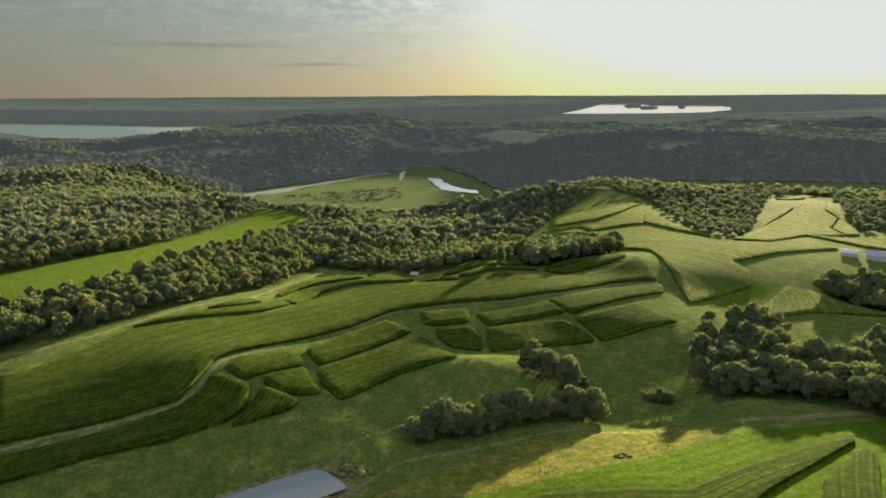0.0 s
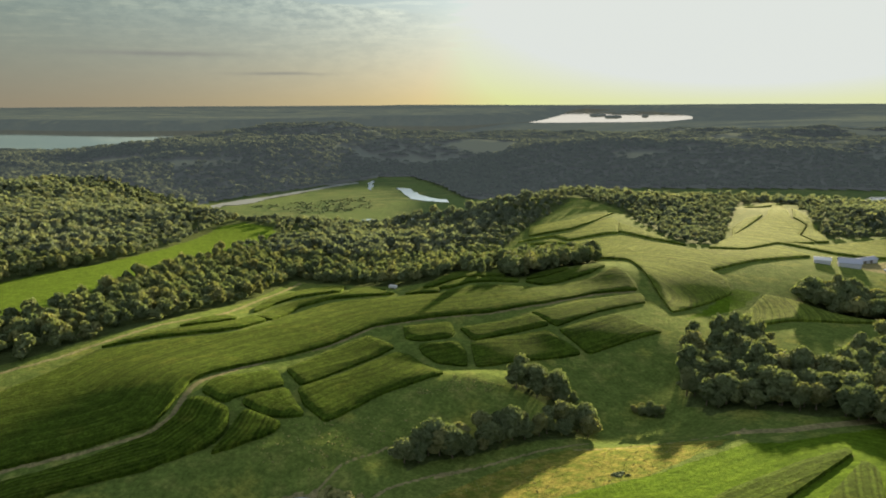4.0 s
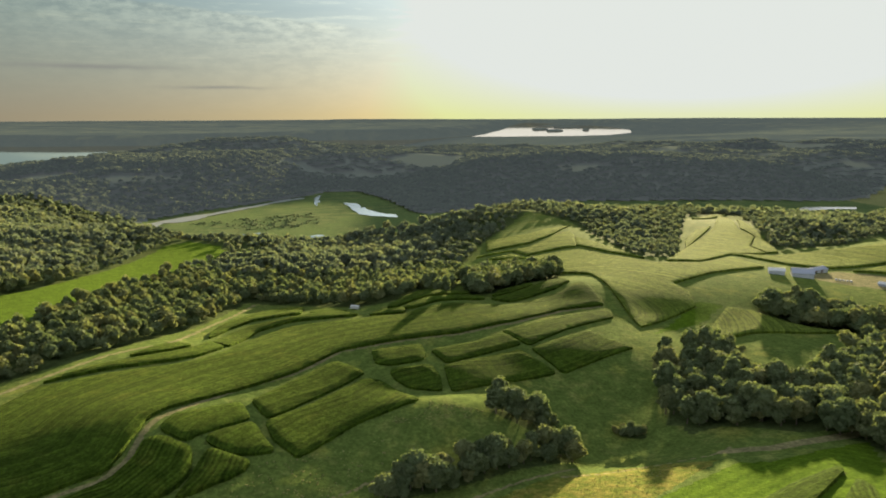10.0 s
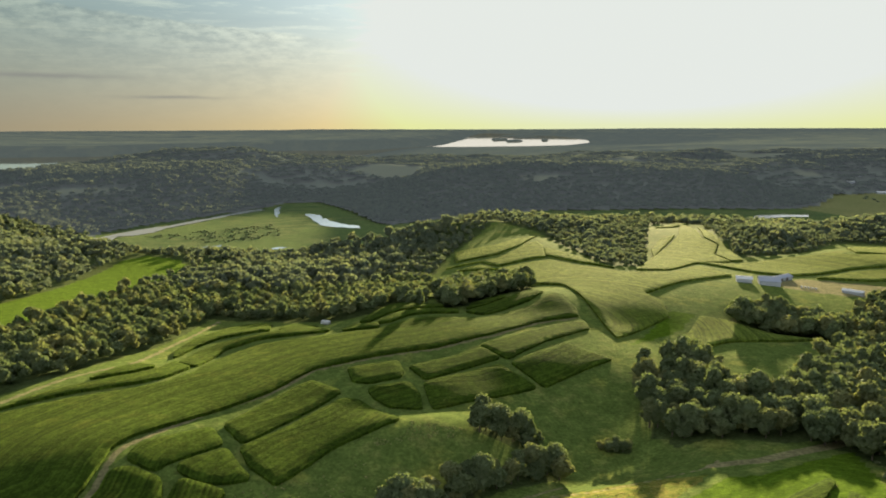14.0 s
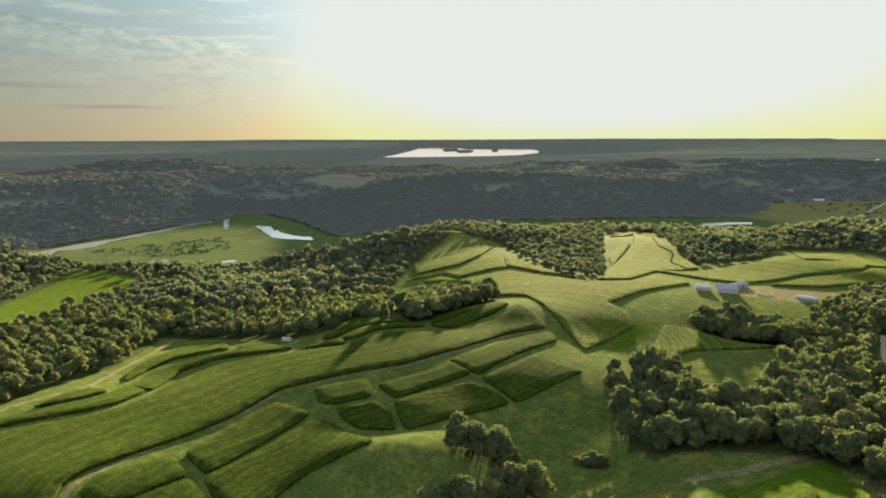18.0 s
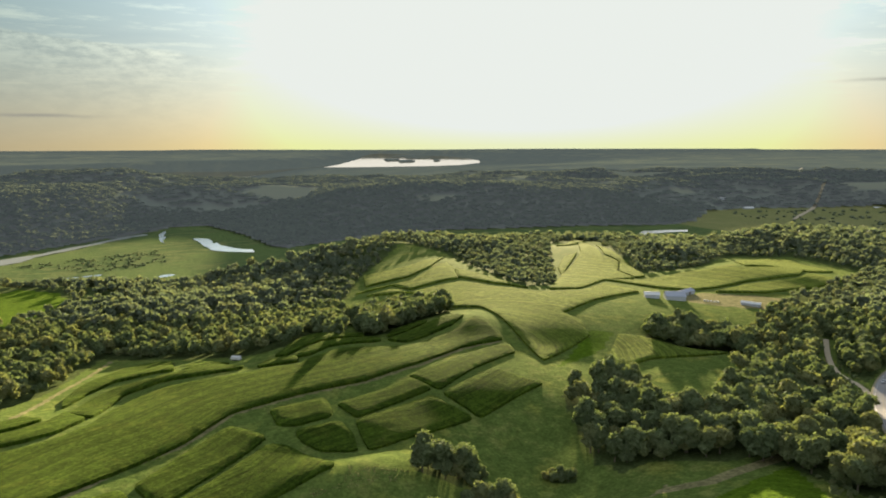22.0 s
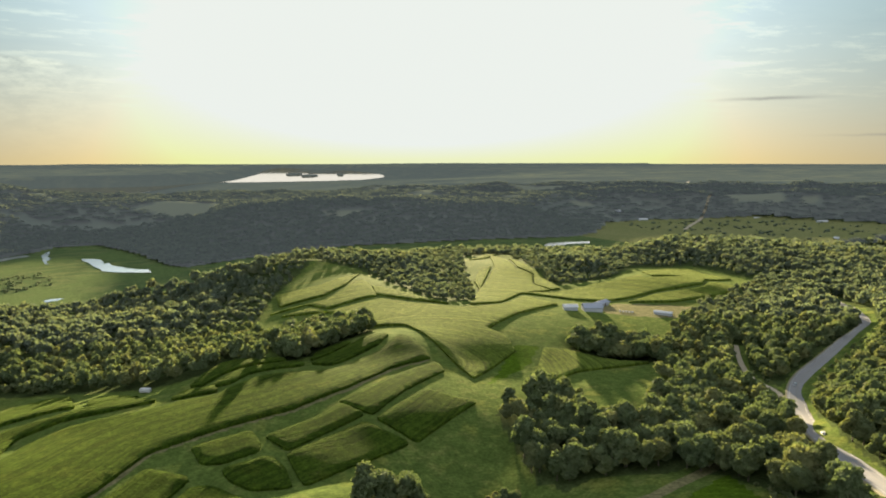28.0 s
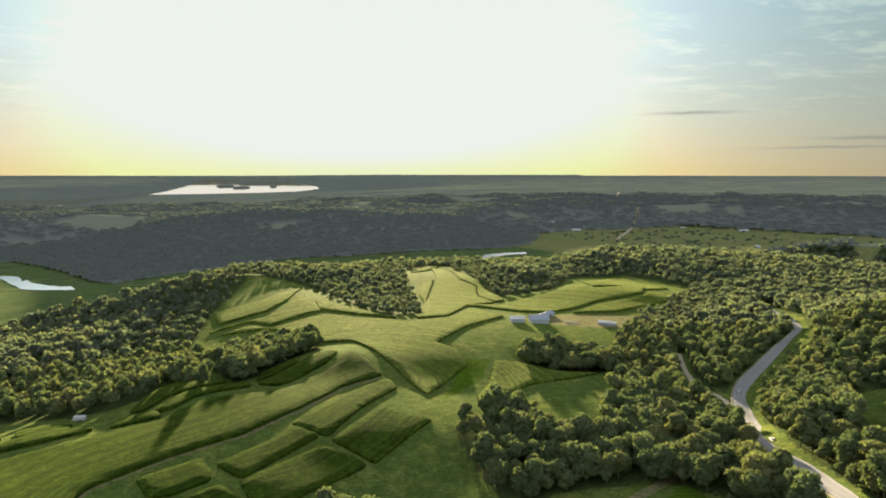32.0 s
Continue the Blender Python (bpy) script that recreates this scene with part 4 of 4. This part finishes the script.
for tall, wide in ((14, 11), (16, 12), (12, 12.5), (13.5, 9.5), (10, 8.5), (17, 10), (15, 13)):
    KINDS.append((tall, fast_mesh("trunk", *trunk_mesh(rng, tall, 0.32), MAT_BARK), fast_mesh("crown", *crown_mesh(rng, 26, 2300, tall, wide, ICO2, 0.62, 8), MAT_LEAF)))


def tree(x, y, kind, size, turn, label, group, lean=0.0):
    tall, trunk, crown = KINDS[kind]
    root = new("tree")
    root.matrix_world = pose(x, y, float(height(x, y)) - 0.1, lean, 0, turn) @ Matrix.Diagonal((size, size, size * (0.9 + 0.2 * random.random()), 1))
    for name, data in (("trunk", trunk), ("crown", crown)):
        o = new(name, data)
        o.parent = root
    return tagged(root, label, "tree", group)


def scatter(lo, hi, r0, r1, step, seed):
    """Jittered planting sites on woodland between two distances of the viewer."""
    g = np.random.default_rng(seed)
    xs, ys = np.meshgrid(np.arange(lo[0], hi[0], step), np.arange(lo[1], hi[1], step))
    x, y = xs.ravel() + g.uniform(-0.48, 0.48, xs.size) * step, ys.ravel() + g.uniform(-0.48, 0.48, xs.size) * step
    r, a = np.hypot(x - CX, y - CY), np.degrees(np.arctan2(x - CX, y - CY))
    k = (r > r0) & (r < r1) & (a > -42) & (a < 73)
    x, y = x[k], y[k]
    k = cover(x, y)[0]
    return x[k], y[k]


# single trees of the clumps and of the near woods
sx, sy = scatter((-60, 150), (420, 480), 120, 430, 7.6, 3)
# the pasture clumps grow closer and taller than the wood
kx, ky = scatter((-60, 200), (460, 640), 100, 700, 5.2, 12)
k = np.zeros(len(kx), bool)
drop = np.zeros(len(sx), bool)
for p in (CLUMP_LOW, CLUMP_UP, HEDGE_MID, HEDGE_FARM, BUSHES):
    k |= inside(kx, ky, p)
    drop |= inside(sx, sy, p)
sx, sy = np.concatenate([kx[k], sx[~drop]]), np.concatenate([ky[k], sy[~drop]])
order = np.argsort(np.hypot(sx - CX, sy - CY))
near_set = order[:300]
for i in near_set:
    x, y = sx[i], sy[i]
    in_low, in_up = inside(x, y, CLUMP_LOW), inside(x, y, CLUMP_UP)
    group = "trees of the pasture clump" if in_low or in_up else "trees of the near wood"
    if inside(x, y, BUSHES):
        continue
    tree(x, y, random.randrange(7), random.uniform(0.6, 1.1) if in_low or in_up else random.uniform(0.72, 1.24), random.uniform(0, 360),
         "leafy green tree in a pasture clump" if in_low or in_up else "broad leafy tree at the edge of the wood", group)
for x, y, size in ((95, 302, 0.36), (98, 300, 0.46), (101, 299, 0.40), (104, 298, 0.5), (107, 299, 0.38), (103, 303, 0.42), (99, 304, 0.34)):
    tree(x, y, 2, size, 50 * x, "low spreading bush in the pasture hollow", "pasture bushes")
rest_x, rest_y = sx[order[300:]], sy[order[300:]]


def forest_stuff(name, x, y, lobes, leaves, shape, seed, label, grow=1.0, leaf=0.95, variants=8, material=None, squat=1.0, masses=1, leaves_of=None, heart=0.78):
    g = np.random.default_rng(seed)
    z = height(x, y)
    px, py, pz = place(x, y, z)
    q = np.hypot(px - CX, py - CY) / np.hypot(x - CX, y - CY)
    kinds = [crown_mesh(g, lobes, leaves, t, w, shape, leaf, masses, heart) for t, w in zip(g.uniform(9, 16.5, variants), g.uniform(8, 13.5, variants))]
    pick = g.integers(variants, size=len(x))
    VV, FF, TT, n = [], [], [], 0
    for k, (v, f) in enumerate(kinds):
        sel = np.where(pick == k)[0]
        a = g.uniform(0, 6.283, len(sel))
        s = g.uniform(0.75, 1.2, len(sel)) * grow * q[sel] * (0.6 + 0.4 * fade(5, 80, np.minimum(line_dist(x[sel], y[sel], FARMLAND, True), line_dist(x[sel], y[sel], LEFTFIELD, True))) if name == "far_woods" else 1.0)
        c, d = np.cos(a) * s, np.sin(a) * s
        X = v[None, :, 0] * c[:, None] - v[None, :, 1] * d[:, None] + px[sel, None]
        Y = v[None, :, 0] * d[:, None] + v[None, :, 1] * c[:, None] + py[sel, None]
        Z = v[None, :, 2] * s[:, None] * squat + pz[sel, None]
        VV.append(np.stack([X, Y, Z], -1).reshape(-1, 3))
        TT.append(np.repeat(g.uniform(0, 1, len(sel)), len(v)))
        FF.append((f[None] + (np.arange(len(sel)) * len(v))[:, None, None] + n).reshape(-1, 3))
        n += len(sel) * len(v)
    me = fast_mesh(name, np.concatenate(VV), np.concatenate(FF), material or leaves_of or MAT_LEAF)
    me.attributes.new("tone", "FLOAT", "POINT").data.foreach_set("value", np.concatenate(TT).astype(np.float32))
    ob = new(name, me)
    return tagged(ob, label, "forest", kind="stuff")


forest_stuff("near_woods", rest_x, rest_y, 12, 620, ICO1, 21, "dense broadleaf wood on the farm slopes", 1.0, 0.95, masses=5)
fx, fy = scatter((-60, 380), (900, 900), 430, 620, 8.0, 4)
k = ~(inside(fx, fy, HEDGE_MID) | inside(fx, fy, HEDGE_FARM))
fx, fy = fx[k], fy[k]
forest_stuff("middle_woods", fx, fy, 8, 360, ICO1, 22, "broadleaf woodland between the fields", 0.86, 1.15, masses=4)
fx, fy = scatter((-420, 200), (-60, 900), 280, 620, 8.0, 5)
forest_stuff("western_woods", fx, fy, 8, 360, ICO1, 23, "dark broadleaf woodland below the ridge field", 0.86, 1.15, masses=4)
fx, fy = scatter((150, -50), (700, 380), 430, 620, 8.0, 9)
forest_stuff("eastern_woods", fx, fy, 8, 360, ICO1, 26, "thick green woodland above the road", 0.86, 1.15, masses=4)
fx, fy = scatter((-1000, 100), (1300, 1250), 620, 1150, 10.5, 6)
forest_stuff("far_woods", fx, fy, 4, 100, ICO1, 24, "woodland on the slopes above the river valley", 0.98, 1.9, masses=3, leaves_of=MAT_HAZED_LEAF, heart=0.55)
fx, fy = scatter((-2200, 300), (2600, 2400), 1150, 1650, 13.5, 7)
forest_stuff("valley_woods", fx, fy, 0, 48, ICO1, 25, "woods on the hills beside the river valley", 1.25, 2.6, squat=0.8, masses=3, leaves_of=MAT_HAZED_LEAF, heart=0.0)
fx, fy = scatter((-2200, 300), (2600, 2400), 1650, 2400, 15, 17)
forest_stuff("bluff_woods", fx, fy, 0, 26, ICO1, 28, "wooded bluffs on the far side of the river valley", 2.1, 2.4, material=MAT_HAZED_WOOD, squat=0.5, masses=1, heart=0.0)
fx, fy = scatter((-3600, 800), (4200, 4400), 2400, 4200, 32, 8)
forest_stuff("distant_woods", fx, fy, 0, 22, ICO1, 27, "distant woods of the far uplands", 4.2, 2.5, material=MAT_HAZED_WOOD, squat=0.22, masses=1, heart=0.0)

# low scrub in the strip kept clear beside the road and the drive
g_ = np.random.default_rng(61)
qx, qy = g_.uniform(150, 640, 9000), g_.uniform(150, 520, 9000)
k = ~cover(qx, qy)[0] & (line_dist(qx, qy, ROAD) > 8.5) & (line_dist(qx, qy, ROAD) < 44) & (line_dist(qx, qy, DRIVE_LOW) > 3.5) & ~inside(qx, qy, CLEARING_EAST) & ~inside(qx, qy, FARMLAND) & (np.hypot(qx - CX, qy - CY) > 240)
forest_stuff("roadside_scrub", qx[k], qy[k], 3, 60, ICO1, 29, "low green scrub beside the asphalt road", 0.26, 1.2, masses=3)

# ---- road ----


def ribbon(name, line, left, right, lift, material, label, category, step=4.0, parent=None):
    mid = resample(smooth(line, 2, False), step)
    d = np.gradient(mid, axis=0)
    d /= np.linalg.norm(d, axis=1)[:, None]
    nrm = np.stack([-d[:, 1], d[:, 0]], 1)
    zc = height(mid[:, 0], mid[:, 1])
    zc = np.convolve(np.pad(zc, 6, mode="edge"), np.ones(13) / 13, "valid")
    V, F = [], []
    for i in range(len(mid)):
        for o, dz in ((left, -0.6), (left, 0), ((left + right) / 2, 0.04), (right, 0), (right, -0.6)):
            p = mid[i] + nrm[i] * o
            V.append((p[0], p[1], zc[i] + lift + dz))
    for i in range(len(mid) - 1):
        for j in range(4):
            a = i * 5 + j
            F.append((a, a + 1, a + 6, a + 5))
    ob = new(name, mesh_from(name, V, F, material))
    if parent:
        ob.parent = parent
        return ob
    return tagged(ob, label, category, kind="structure")


def road_bed():
    """The road's middle line and its graded height."""
    mid = resample(smooth(ROAD, 2, False), 4.0)
    zc = height(mid[:, 0], mid[:, 1])
    return mid, np.convolve(np.pad(zc, 6, mode="edge"), np.ones(13) / 13, "valid")


road = ribbon("road", ROAD, -4.8, 4.8, 0.5, MAT_ROAD, "grey two-lane asphalt road curving through woods", "road")
ribbon("verge", ROAD, -5.9, 5.9, 0.3, MAT_VERGE, "pale gravel shoulder beside the asphalt road", "verge")
ribbon("edge_line", ROAD, -3.75, -3.6, 0.53, MAT_WHITEPAINT, "", "", parent=road)
ribbon("edge_line", ROAD, 3.6, 3.75, 0.53, MAT_WHITEPAINT, "", "", parent=road)
ribbon("farm_drive", DRIVE_LOW, -1.7, 1.7, 0.35, MAT_GRAVEL, "narrow pale gravel drive leading down to the road", "drive", 3.0)
ribbon("centre_line", ROAD, -0.12, 0.12, 0.56, MAT_PAINT, "", "", parent=road)

# ---- the farmstead ----
MAT_ROOF = make_plain("barn_roof_metal", (0.22, 0.25, 0.32), (0.28, 0.31, 0.38), 0.9, 3.0, 0.0, 0.05)
MAT_WHITE = make_plain("white_sheet_metal", (0.40, 0.42, 0.45), (0.48, 0.50, 0.53), 0.85, 2.0, 0.0)
MAT_WALL = make_plain("weathered_siding", (0.29, 0.32, 0.38), (0.36, 0.39, 0.45), 0.8, 1.5)
MAT_DOOR = make_plain("dark_door_wood", (0.07, 0.06, 0.06), (0.12, 0.10, 0.09), 0.8, 0.6)
MAT_GLASS = make_plain("window_glass", (0.03, 0.035, 0.04), (0.05, 0.05, 0.055), 0.1, 1.0)
MAT_TYRE = make_plain("tyre_rubber", (0.015, 0.015, 0.016), (0.03, 0.03, 0.03), 0.9, 0.3)
MAT_STEEL = make_plain("galvanised_steel", (0.45, 0.46, 0.47), (0.6, 0.6, 0.61), 0.4, 0.8, 0.7)
MAT_CAR_WHITE = make_plain("white_car_paint", (0.75, 0.75, 0.75), (0.8, 0.8, 0.8), 0.25, 2.0)
MAT_CAR_DARK = make_plain("silver_car_paint", (0.35, 0.36, 0.38), (0.42, 0.43, 0.45), 0.25, 2.0, 0.5)


def box_bm(x0, x1, y0, y1, z0, z1, bevel=0.0):
    bm = bmesh.new()
    bmesh.ops.create_cube(bm, size=1.0)
    for v in bm.verts:
        v.co = Vector(((x0 + x1) / 2 + v.co.x * (x1 - x0), (y0 + y1) / 2 + v.co.y * (y1 - y0), (z0 + z1) / 2 + v.co.z * (z1 - z0)))
    if bevel:
        bmesh.ops.bevel(bm, geom=bm.edges[:], offset=bevel, segments=2, affect="EDGES")
    return bm


def prism_bm(profile, y0, y1):
    """A solid with a profile in x and z, drawn out along y."""
    bm = bmesh.new()
    a = [bm.verts.new((x, y0, z)) for x, z in profile]
    b = [bm.verts.new((x, y1, z)) for x, z in profile]
    n = len(profile)
    bm.faces.new(a)
    bm.faces.new(b[::-1])
    for i in range(n):
        bm.faces.new((a[(i + 1) % n], a[i], b[i], b[(i + 1) % n]))
    bmesh.ops.recalc_face_normals(bm, faces=bm.faces[:])
    return bm


def gable_house(name, x, y, turn, wide, long, wall_h, roof_h, roof_mat, wall_mat, label, category, doors=1, windows=2, sink=0.6):
    root = new(name)
    root.matrix_world = pose(x, y, float(height(x, y)) - 0.1, 0, 0, turn)
    w, l = wide / 2, long / 2
    t = 0.2
    for side in (-1, 1):
        part("wall", box_bm(side * w - t, side * w + t, -l, l, -sink, wall_h), wall_mat, root)
        part("gable_wall", prism_bm([(-w + t, -sink), (w - t, -sink), (w - t, wall_h), (0, wall_h + roof_h - 0.1), (-w + t, wall_h)], side * l - 0.15 - 0.15 * side, side * l + 0.15 - 0.15 * side), wall_mat, root)
    for side in (-1, 1):
        e = w + 0.6
        drop = roof_h * 0.6 / w
        part("roof_slope", prism_bm([(0, wall_h + roof_h + 0.02), (side * e, wall_h - drop + 0.05), (side * e, wall_h - drop + 0.25), (0, wall_h + roof_h + 0.25)], -l - 0.6, l + 0.6), roof_mat, root)
    part("ridge_cap", box_bm(-0.25, 0.25, -l - 0.65, l + 0.65, wall_h + roof_h + 0.16, wall_h + roof_h + 0.34), roof_mat, root)
    for k in range(doors):
        yy = -l + long * (k + 1) / (doors + 1)
        door = part("door", box_bm(w + 0.2, w + 0.32, yy - 1.6, yy + 1.6, 0.0, min(3.4, wall_h - 0.3)), MAT_DOOR, root)
        part("handle", box_bm(w + 0.32, w + 0.4, yy + 1.2, yy + 1.3, 1.0, 1.4), MAT_STEEL, door)
    for k in range(windows):
        xx = -w + wide * (k + 1) / (windows + 1)
        win = part("window", box_bm(xx - 0.6, xx + 0.6, -l - 0.24, -l - 0.12, 1.2, 2.3), MAT_WALL, root)
        part("pane", box_bm(xx - 0.5, xx + 0.5, -l - 0.28, -l - 0.24, 1.3, 2.2), MAT_GLASS, win)
    return tagged(root, label, category)


gable_house("machine_shed", 331, 545, 62, 9, 12, 3.2, 1.6, MAT_WHITE, MAT_WALL, "small shed with a bright white metal roof", "shed", 1, 1)
gable_house("barn", 349, 537, 62, 14, 16, 3.8, 2.8, MAT_ROOF, MAT_WALL, "big grey barn with a blue-grey metal roof", "barn", 2, 3)
gable_house("barn_wing", 374, 556, -69, 8, 24, 2.8, 1.5, MAT_ROOF, MAT_WALL, "long low barn wing with a blue-grey metal roof", "barn", 2, 1)
gable_house("farmhouse", 405, 507, 33, 6, 15, 2.3, 1.0, MAT_WHITE, MAT_WALL, "low white farmhouse beside the gravel drive", "house", 1, 2)


def round_bale(x, y, turn):
    root_bm = bmesh.new()
    bmesh.ops.create_cone(root_bm, cap_ends=True, segments=18, radius1=0.8, radius2=0.8, depth=1.4, matrix=Matrix.Rotation(radians(90), 4, "X") @ Matrix.Translation((0, 0, 0)))
    bmesh.ops.bevel(root_bm, geom=[e for e in root_bm.edges if e.calc_face_angle(0) > 1.0], offset=0.1, segments=2, affect="EDGES")
    me = bpy.data.meshes.new("bale")
    root_bm.to_mesh(me)
    root_bm.free()
    me.materials.append(MAT_WHITE)
    ob = new("wrapped_bale", me)
    ob.matrix_world = pose(x, y, float(height(x, y)) + 0.7, 0, 0, turn)
    return tagged(ob, "white-wrapped round bale beside the farm drive", "bale", "bales by the barn")


for k in range(5):
    round_bale(372 + k * 2.2, 526 - k * 1.5, 20 * k)


def farm_trailer(x, y, turn, label):
    root = new("stock_trailer")
    root.matrix_world = pose(x, y, float(height(x, y)), 0, 0, turn)
    part("box", box_bm(-1.1, 1.1, -3.0, 3.0, 0.7, 2.7, 0.12), MAT_WHITE, root)
    part("bed_frame", box_bm(-1.0, 1.0, -3.1, 3.1, 0.5, 0.72), MAT_STEEL, root)
    part("drawbar", box_bm(-0.1, 0.1, 3.0, 4.6, 0.5, 0.65), MAT_STEEL, root)
    for sx_ in (-1, 1):
        for yy in (-1.0, 0.1):
            bm = bmesh.new()
            bmesh.ops.create_cone(bm, cap_ends=True, segments=16, radius1=0.45, radius2=0.45, depth=0.3, matrix=Matrix.Translation((sx_ * 1.0, yy, 0.4)) @ Matrix.Rotation(radians(90), 4, "Y"))
            part("wheel", bm, MAT_TYRE, root)
    return tagged(root, label, "trailer")


farm_trailer(*RIDGE_TRAILER, 60, "white stock trailer parked at the field edge")
farm_trailer(*HEDGE_TRAILER, 20, "small white trailer beside the hedge trees")


def car(x, y, z, turn, paint, label):
    root = new("car")
    root.matrix_world = pose(x, y, float(z), 0, 0, turn)
    part("body", prism_bm([(-2.2, 0.35), (2.2, 0.35), (2.25, 0.75), (1.2, 0.9), (-2.1, 0.95), (-2.25, 0.6)], -0.88, 0.88), paint, root)
    cabin = part("cabin", prism_bm([(-1.7, 0.9), (1.15, 0.88), (0.4, 1.42), (-1.3, 1.45)], -0.78, 0.78), MAT_GLASS, root)
    part("roof", prism_bm([(-1.3, 1.43), (0.42, 1.40), (0.35, 1.5), (-1.2, 1.52)], -0.74, 0.74), paint, cabin)
    for sx_ in (-1.35, 1.35):
        for sy_ in (-0.8, 0.8):
            bm = bmesh.new()
            bmesh.ops.create_cone(bm, cap_ends=True, segments=16, radius1=0.33, radius2=0.33, depth=0.22, matrix=Matrix.Translation((sx_, sy_, 0.33)) @ Matrix.Rotation(radians(90), 4, "X"))
            part("wheel", bm, MAT_TYRE, root)
    for sy_ in (-0.65, 0.65):
        part("headlight", box_bm(2.18, 2.28, sy_ - 0.15, sy_ + 0.15, 0.55, 0.7), MAT_WHITE, root)
    return tagged(root, label, "car", "cars on the road")


def on_road(x, y, side):
    mid, zc = road_bed()
    i = min(int(np.argmin(np.hypot(mid[:, 0] - x, mid[:, 1] - y))), len(mid) - 2)
    d = mid[i + 1] - mid[i]
    d /= np.hypot(*d)
    return mid[i][0] - d[1] * side, mid[i][1] + d[0] * side, zc[i] + 0.54, math.degrees(math.atan2(d[1], d[0]))


for (x, y), side, paint, label in ((CARS[0], -1.8, MAT_CAR_DARK, "silver car driving on the curved road"), (CARS[1], 1.8, MAT_CAR_WHITE, "white car driving on the curved road")):
    cx_, cy_, cz_, ct = on_road(x, y, side)
    car(cx_, cy_, cz_, ct + (180 if side > 0 else 0), paint, label)

# ---- weeds, shrubs and fallen wood of the pasture ----


def tufts(name, outline, count, size, seed, label, category="weeds", material=None):
    g = np.random.default_rng(seed)
    p = np.array(outline)
    lo, hi = p.min(0), p.max(0)
    x, y = g.uniform(lo[0], hi[0], count * 4), g.uniform(lo[1], hi[1], count * 4)
    k = inside(x, y, outline) & (fbm(x, y, 18, seed, 2) > -0.1)
    x, y = x[k][:count], y[k][:count]
    z = height(x, y)
    VV, FF, n = [], [], 0
    for a, b, c in zip(x, y, z):
        s = size * g.uniform(0.5, 1.4)
        v, f = ICO1
        v = v * (1 + g.uniform(-0.35, 0.35, (len(v), 1))) * np.array([s, s, s * 0.7]) + np.array([a, b, c + s * 0.3])
        VV.append(v)
        FF.append(f + n)
        n += len(v)
    ob = new(name, fast_mesh(name, np.concatenate(VV), np.concatenate(FF), material or MAT_WEED))
    return tagged(ob, label, category, kind="stuff")


MAT_WEED = make_leaf("pasture_weeds", (0.11, 0.125, 0.05), (0.20, 0.20, 0.09), (0.24, 0.23, 0.11))
tufts("pasture_weeds", DRY_PASTURE, 520, 0.2, 41, "rough weedy tufts in the dry pasture")
tufts("band_weeds", WEED_BAND, 700, 0.62, 47, "dark strip of rough weeds across the pasture", material=MAT_LEAF)
tufts("hill_weeds", SPUR, 220, 0.28, 42, "pale thistle tufts on the sunlit spur")
tufts("slope_weeds", SLOPE, 160, 0.3, 43, "scattered tufts on the shaded pasture slope")
tufts("bank_shrubs", BANK, 60, 1.1, 44, "low shrubs along the pond bank", "shrubs")
tufts("marsh_shrubs", MARSH_PATCH, 260, 2.4, 45, "willow shrubs in the valley marsh", "shrubs", MAT_LEAF)

tufts("valley_shrubs", [(1500, 1500), (1750, 2000), (2150, 1950), (2430, 1930), (2500, 1500), (2400, 1100), (1800, 1200)], 240, 5.5, 46, "scattered trees and brush on the valley floor", "shrubs", MAT_HAZED_LEAF)

# ---- roads, farms and islands of the valley and the far uplands ----


def far_road(name, line, half, label):
    mid = resample(smooth(line, 2, False), 12.0)
    d = np.gradient(mid, axis=0)
    d /= np.linalg.norm(d, axis=1)[:, None]
    V, F = [], []
    for o in (-half, half):
        p = mid + np.stack([-d[:, 1], d[:, 0]], 1) * o
        V.append(np.stack(place(p[:, 0], p[:, 1], height(mid[:, 0], mid[:, 1]) + 1.5), 1))
    n = len(mid)
    F = [(i, i + 1, n + i + 1, n + i) for i in range(n - 1)]
    tagged(new(name, mesh_from(name, np.concatenate(V), F, MAT_GRAVEL)), label, "road", kind="structure")


far_road("road", VALLEY_ROAD, 7.0, "pale gravel road crossing the valley floor")
far_road("road", UPLAND_ROAD, 7.0, "pale country road climbing the far uplands")
for k, (x, y) in enumerate(FAR_SHEDS):
    gable_house("farm_shed", x, y, (20, 75, 80, 70, 65, 72, 30)[k], (12, 10, 12, 14, 14, 12, 10)[k], (26, 16, 40, 52, 48, 44, 14)[k], 4.5, 3.0, MAT_WHITE, MAT_WALL,
                "long pale farm shed on the valley floor", "shed", 2, 2)
for k, (x, y, a, b) in enumerate(((3080, 11150, 110, 330), (3010, 10120, 115, 210), (4800, 15200, 520, 700), (4050, 12750, 230, 260), (3640, 10500, 45, 80))):
    V, F = [], []
    for j, (q, z) in enumerate(((1.0, -1.0), (0.92, 16.0), (0.5, 24.0), (0.05, 26.0))):
        for i in range(20):
            w = 6.2832 * i / 20
            wob = 1 + 0.3 * math.sin(3 * w + k) + 0.15 * math.sin(7 * w)
            p = place(x + a * q * wob * math.cos(w) + 0.4 * b * math.sin(w), y + b * q * wob * math.sin(w), z)
            V.append(tuple(float(c) for c in p))
    for j in range(3):
        F += [(j * 20 + i, j * 20 + (i + 1) % 20, j * 20 + 20 + (i + 1) % 20, j * 20 + 20 + i) for i in range(20)]
    F.append(tuple(range(60, 80)))
    tagged(new("island", mesh_from("island", V, F, MAT_HAZED_LAND)), "low wooded island in the wide river lake", "island", kind="structure")
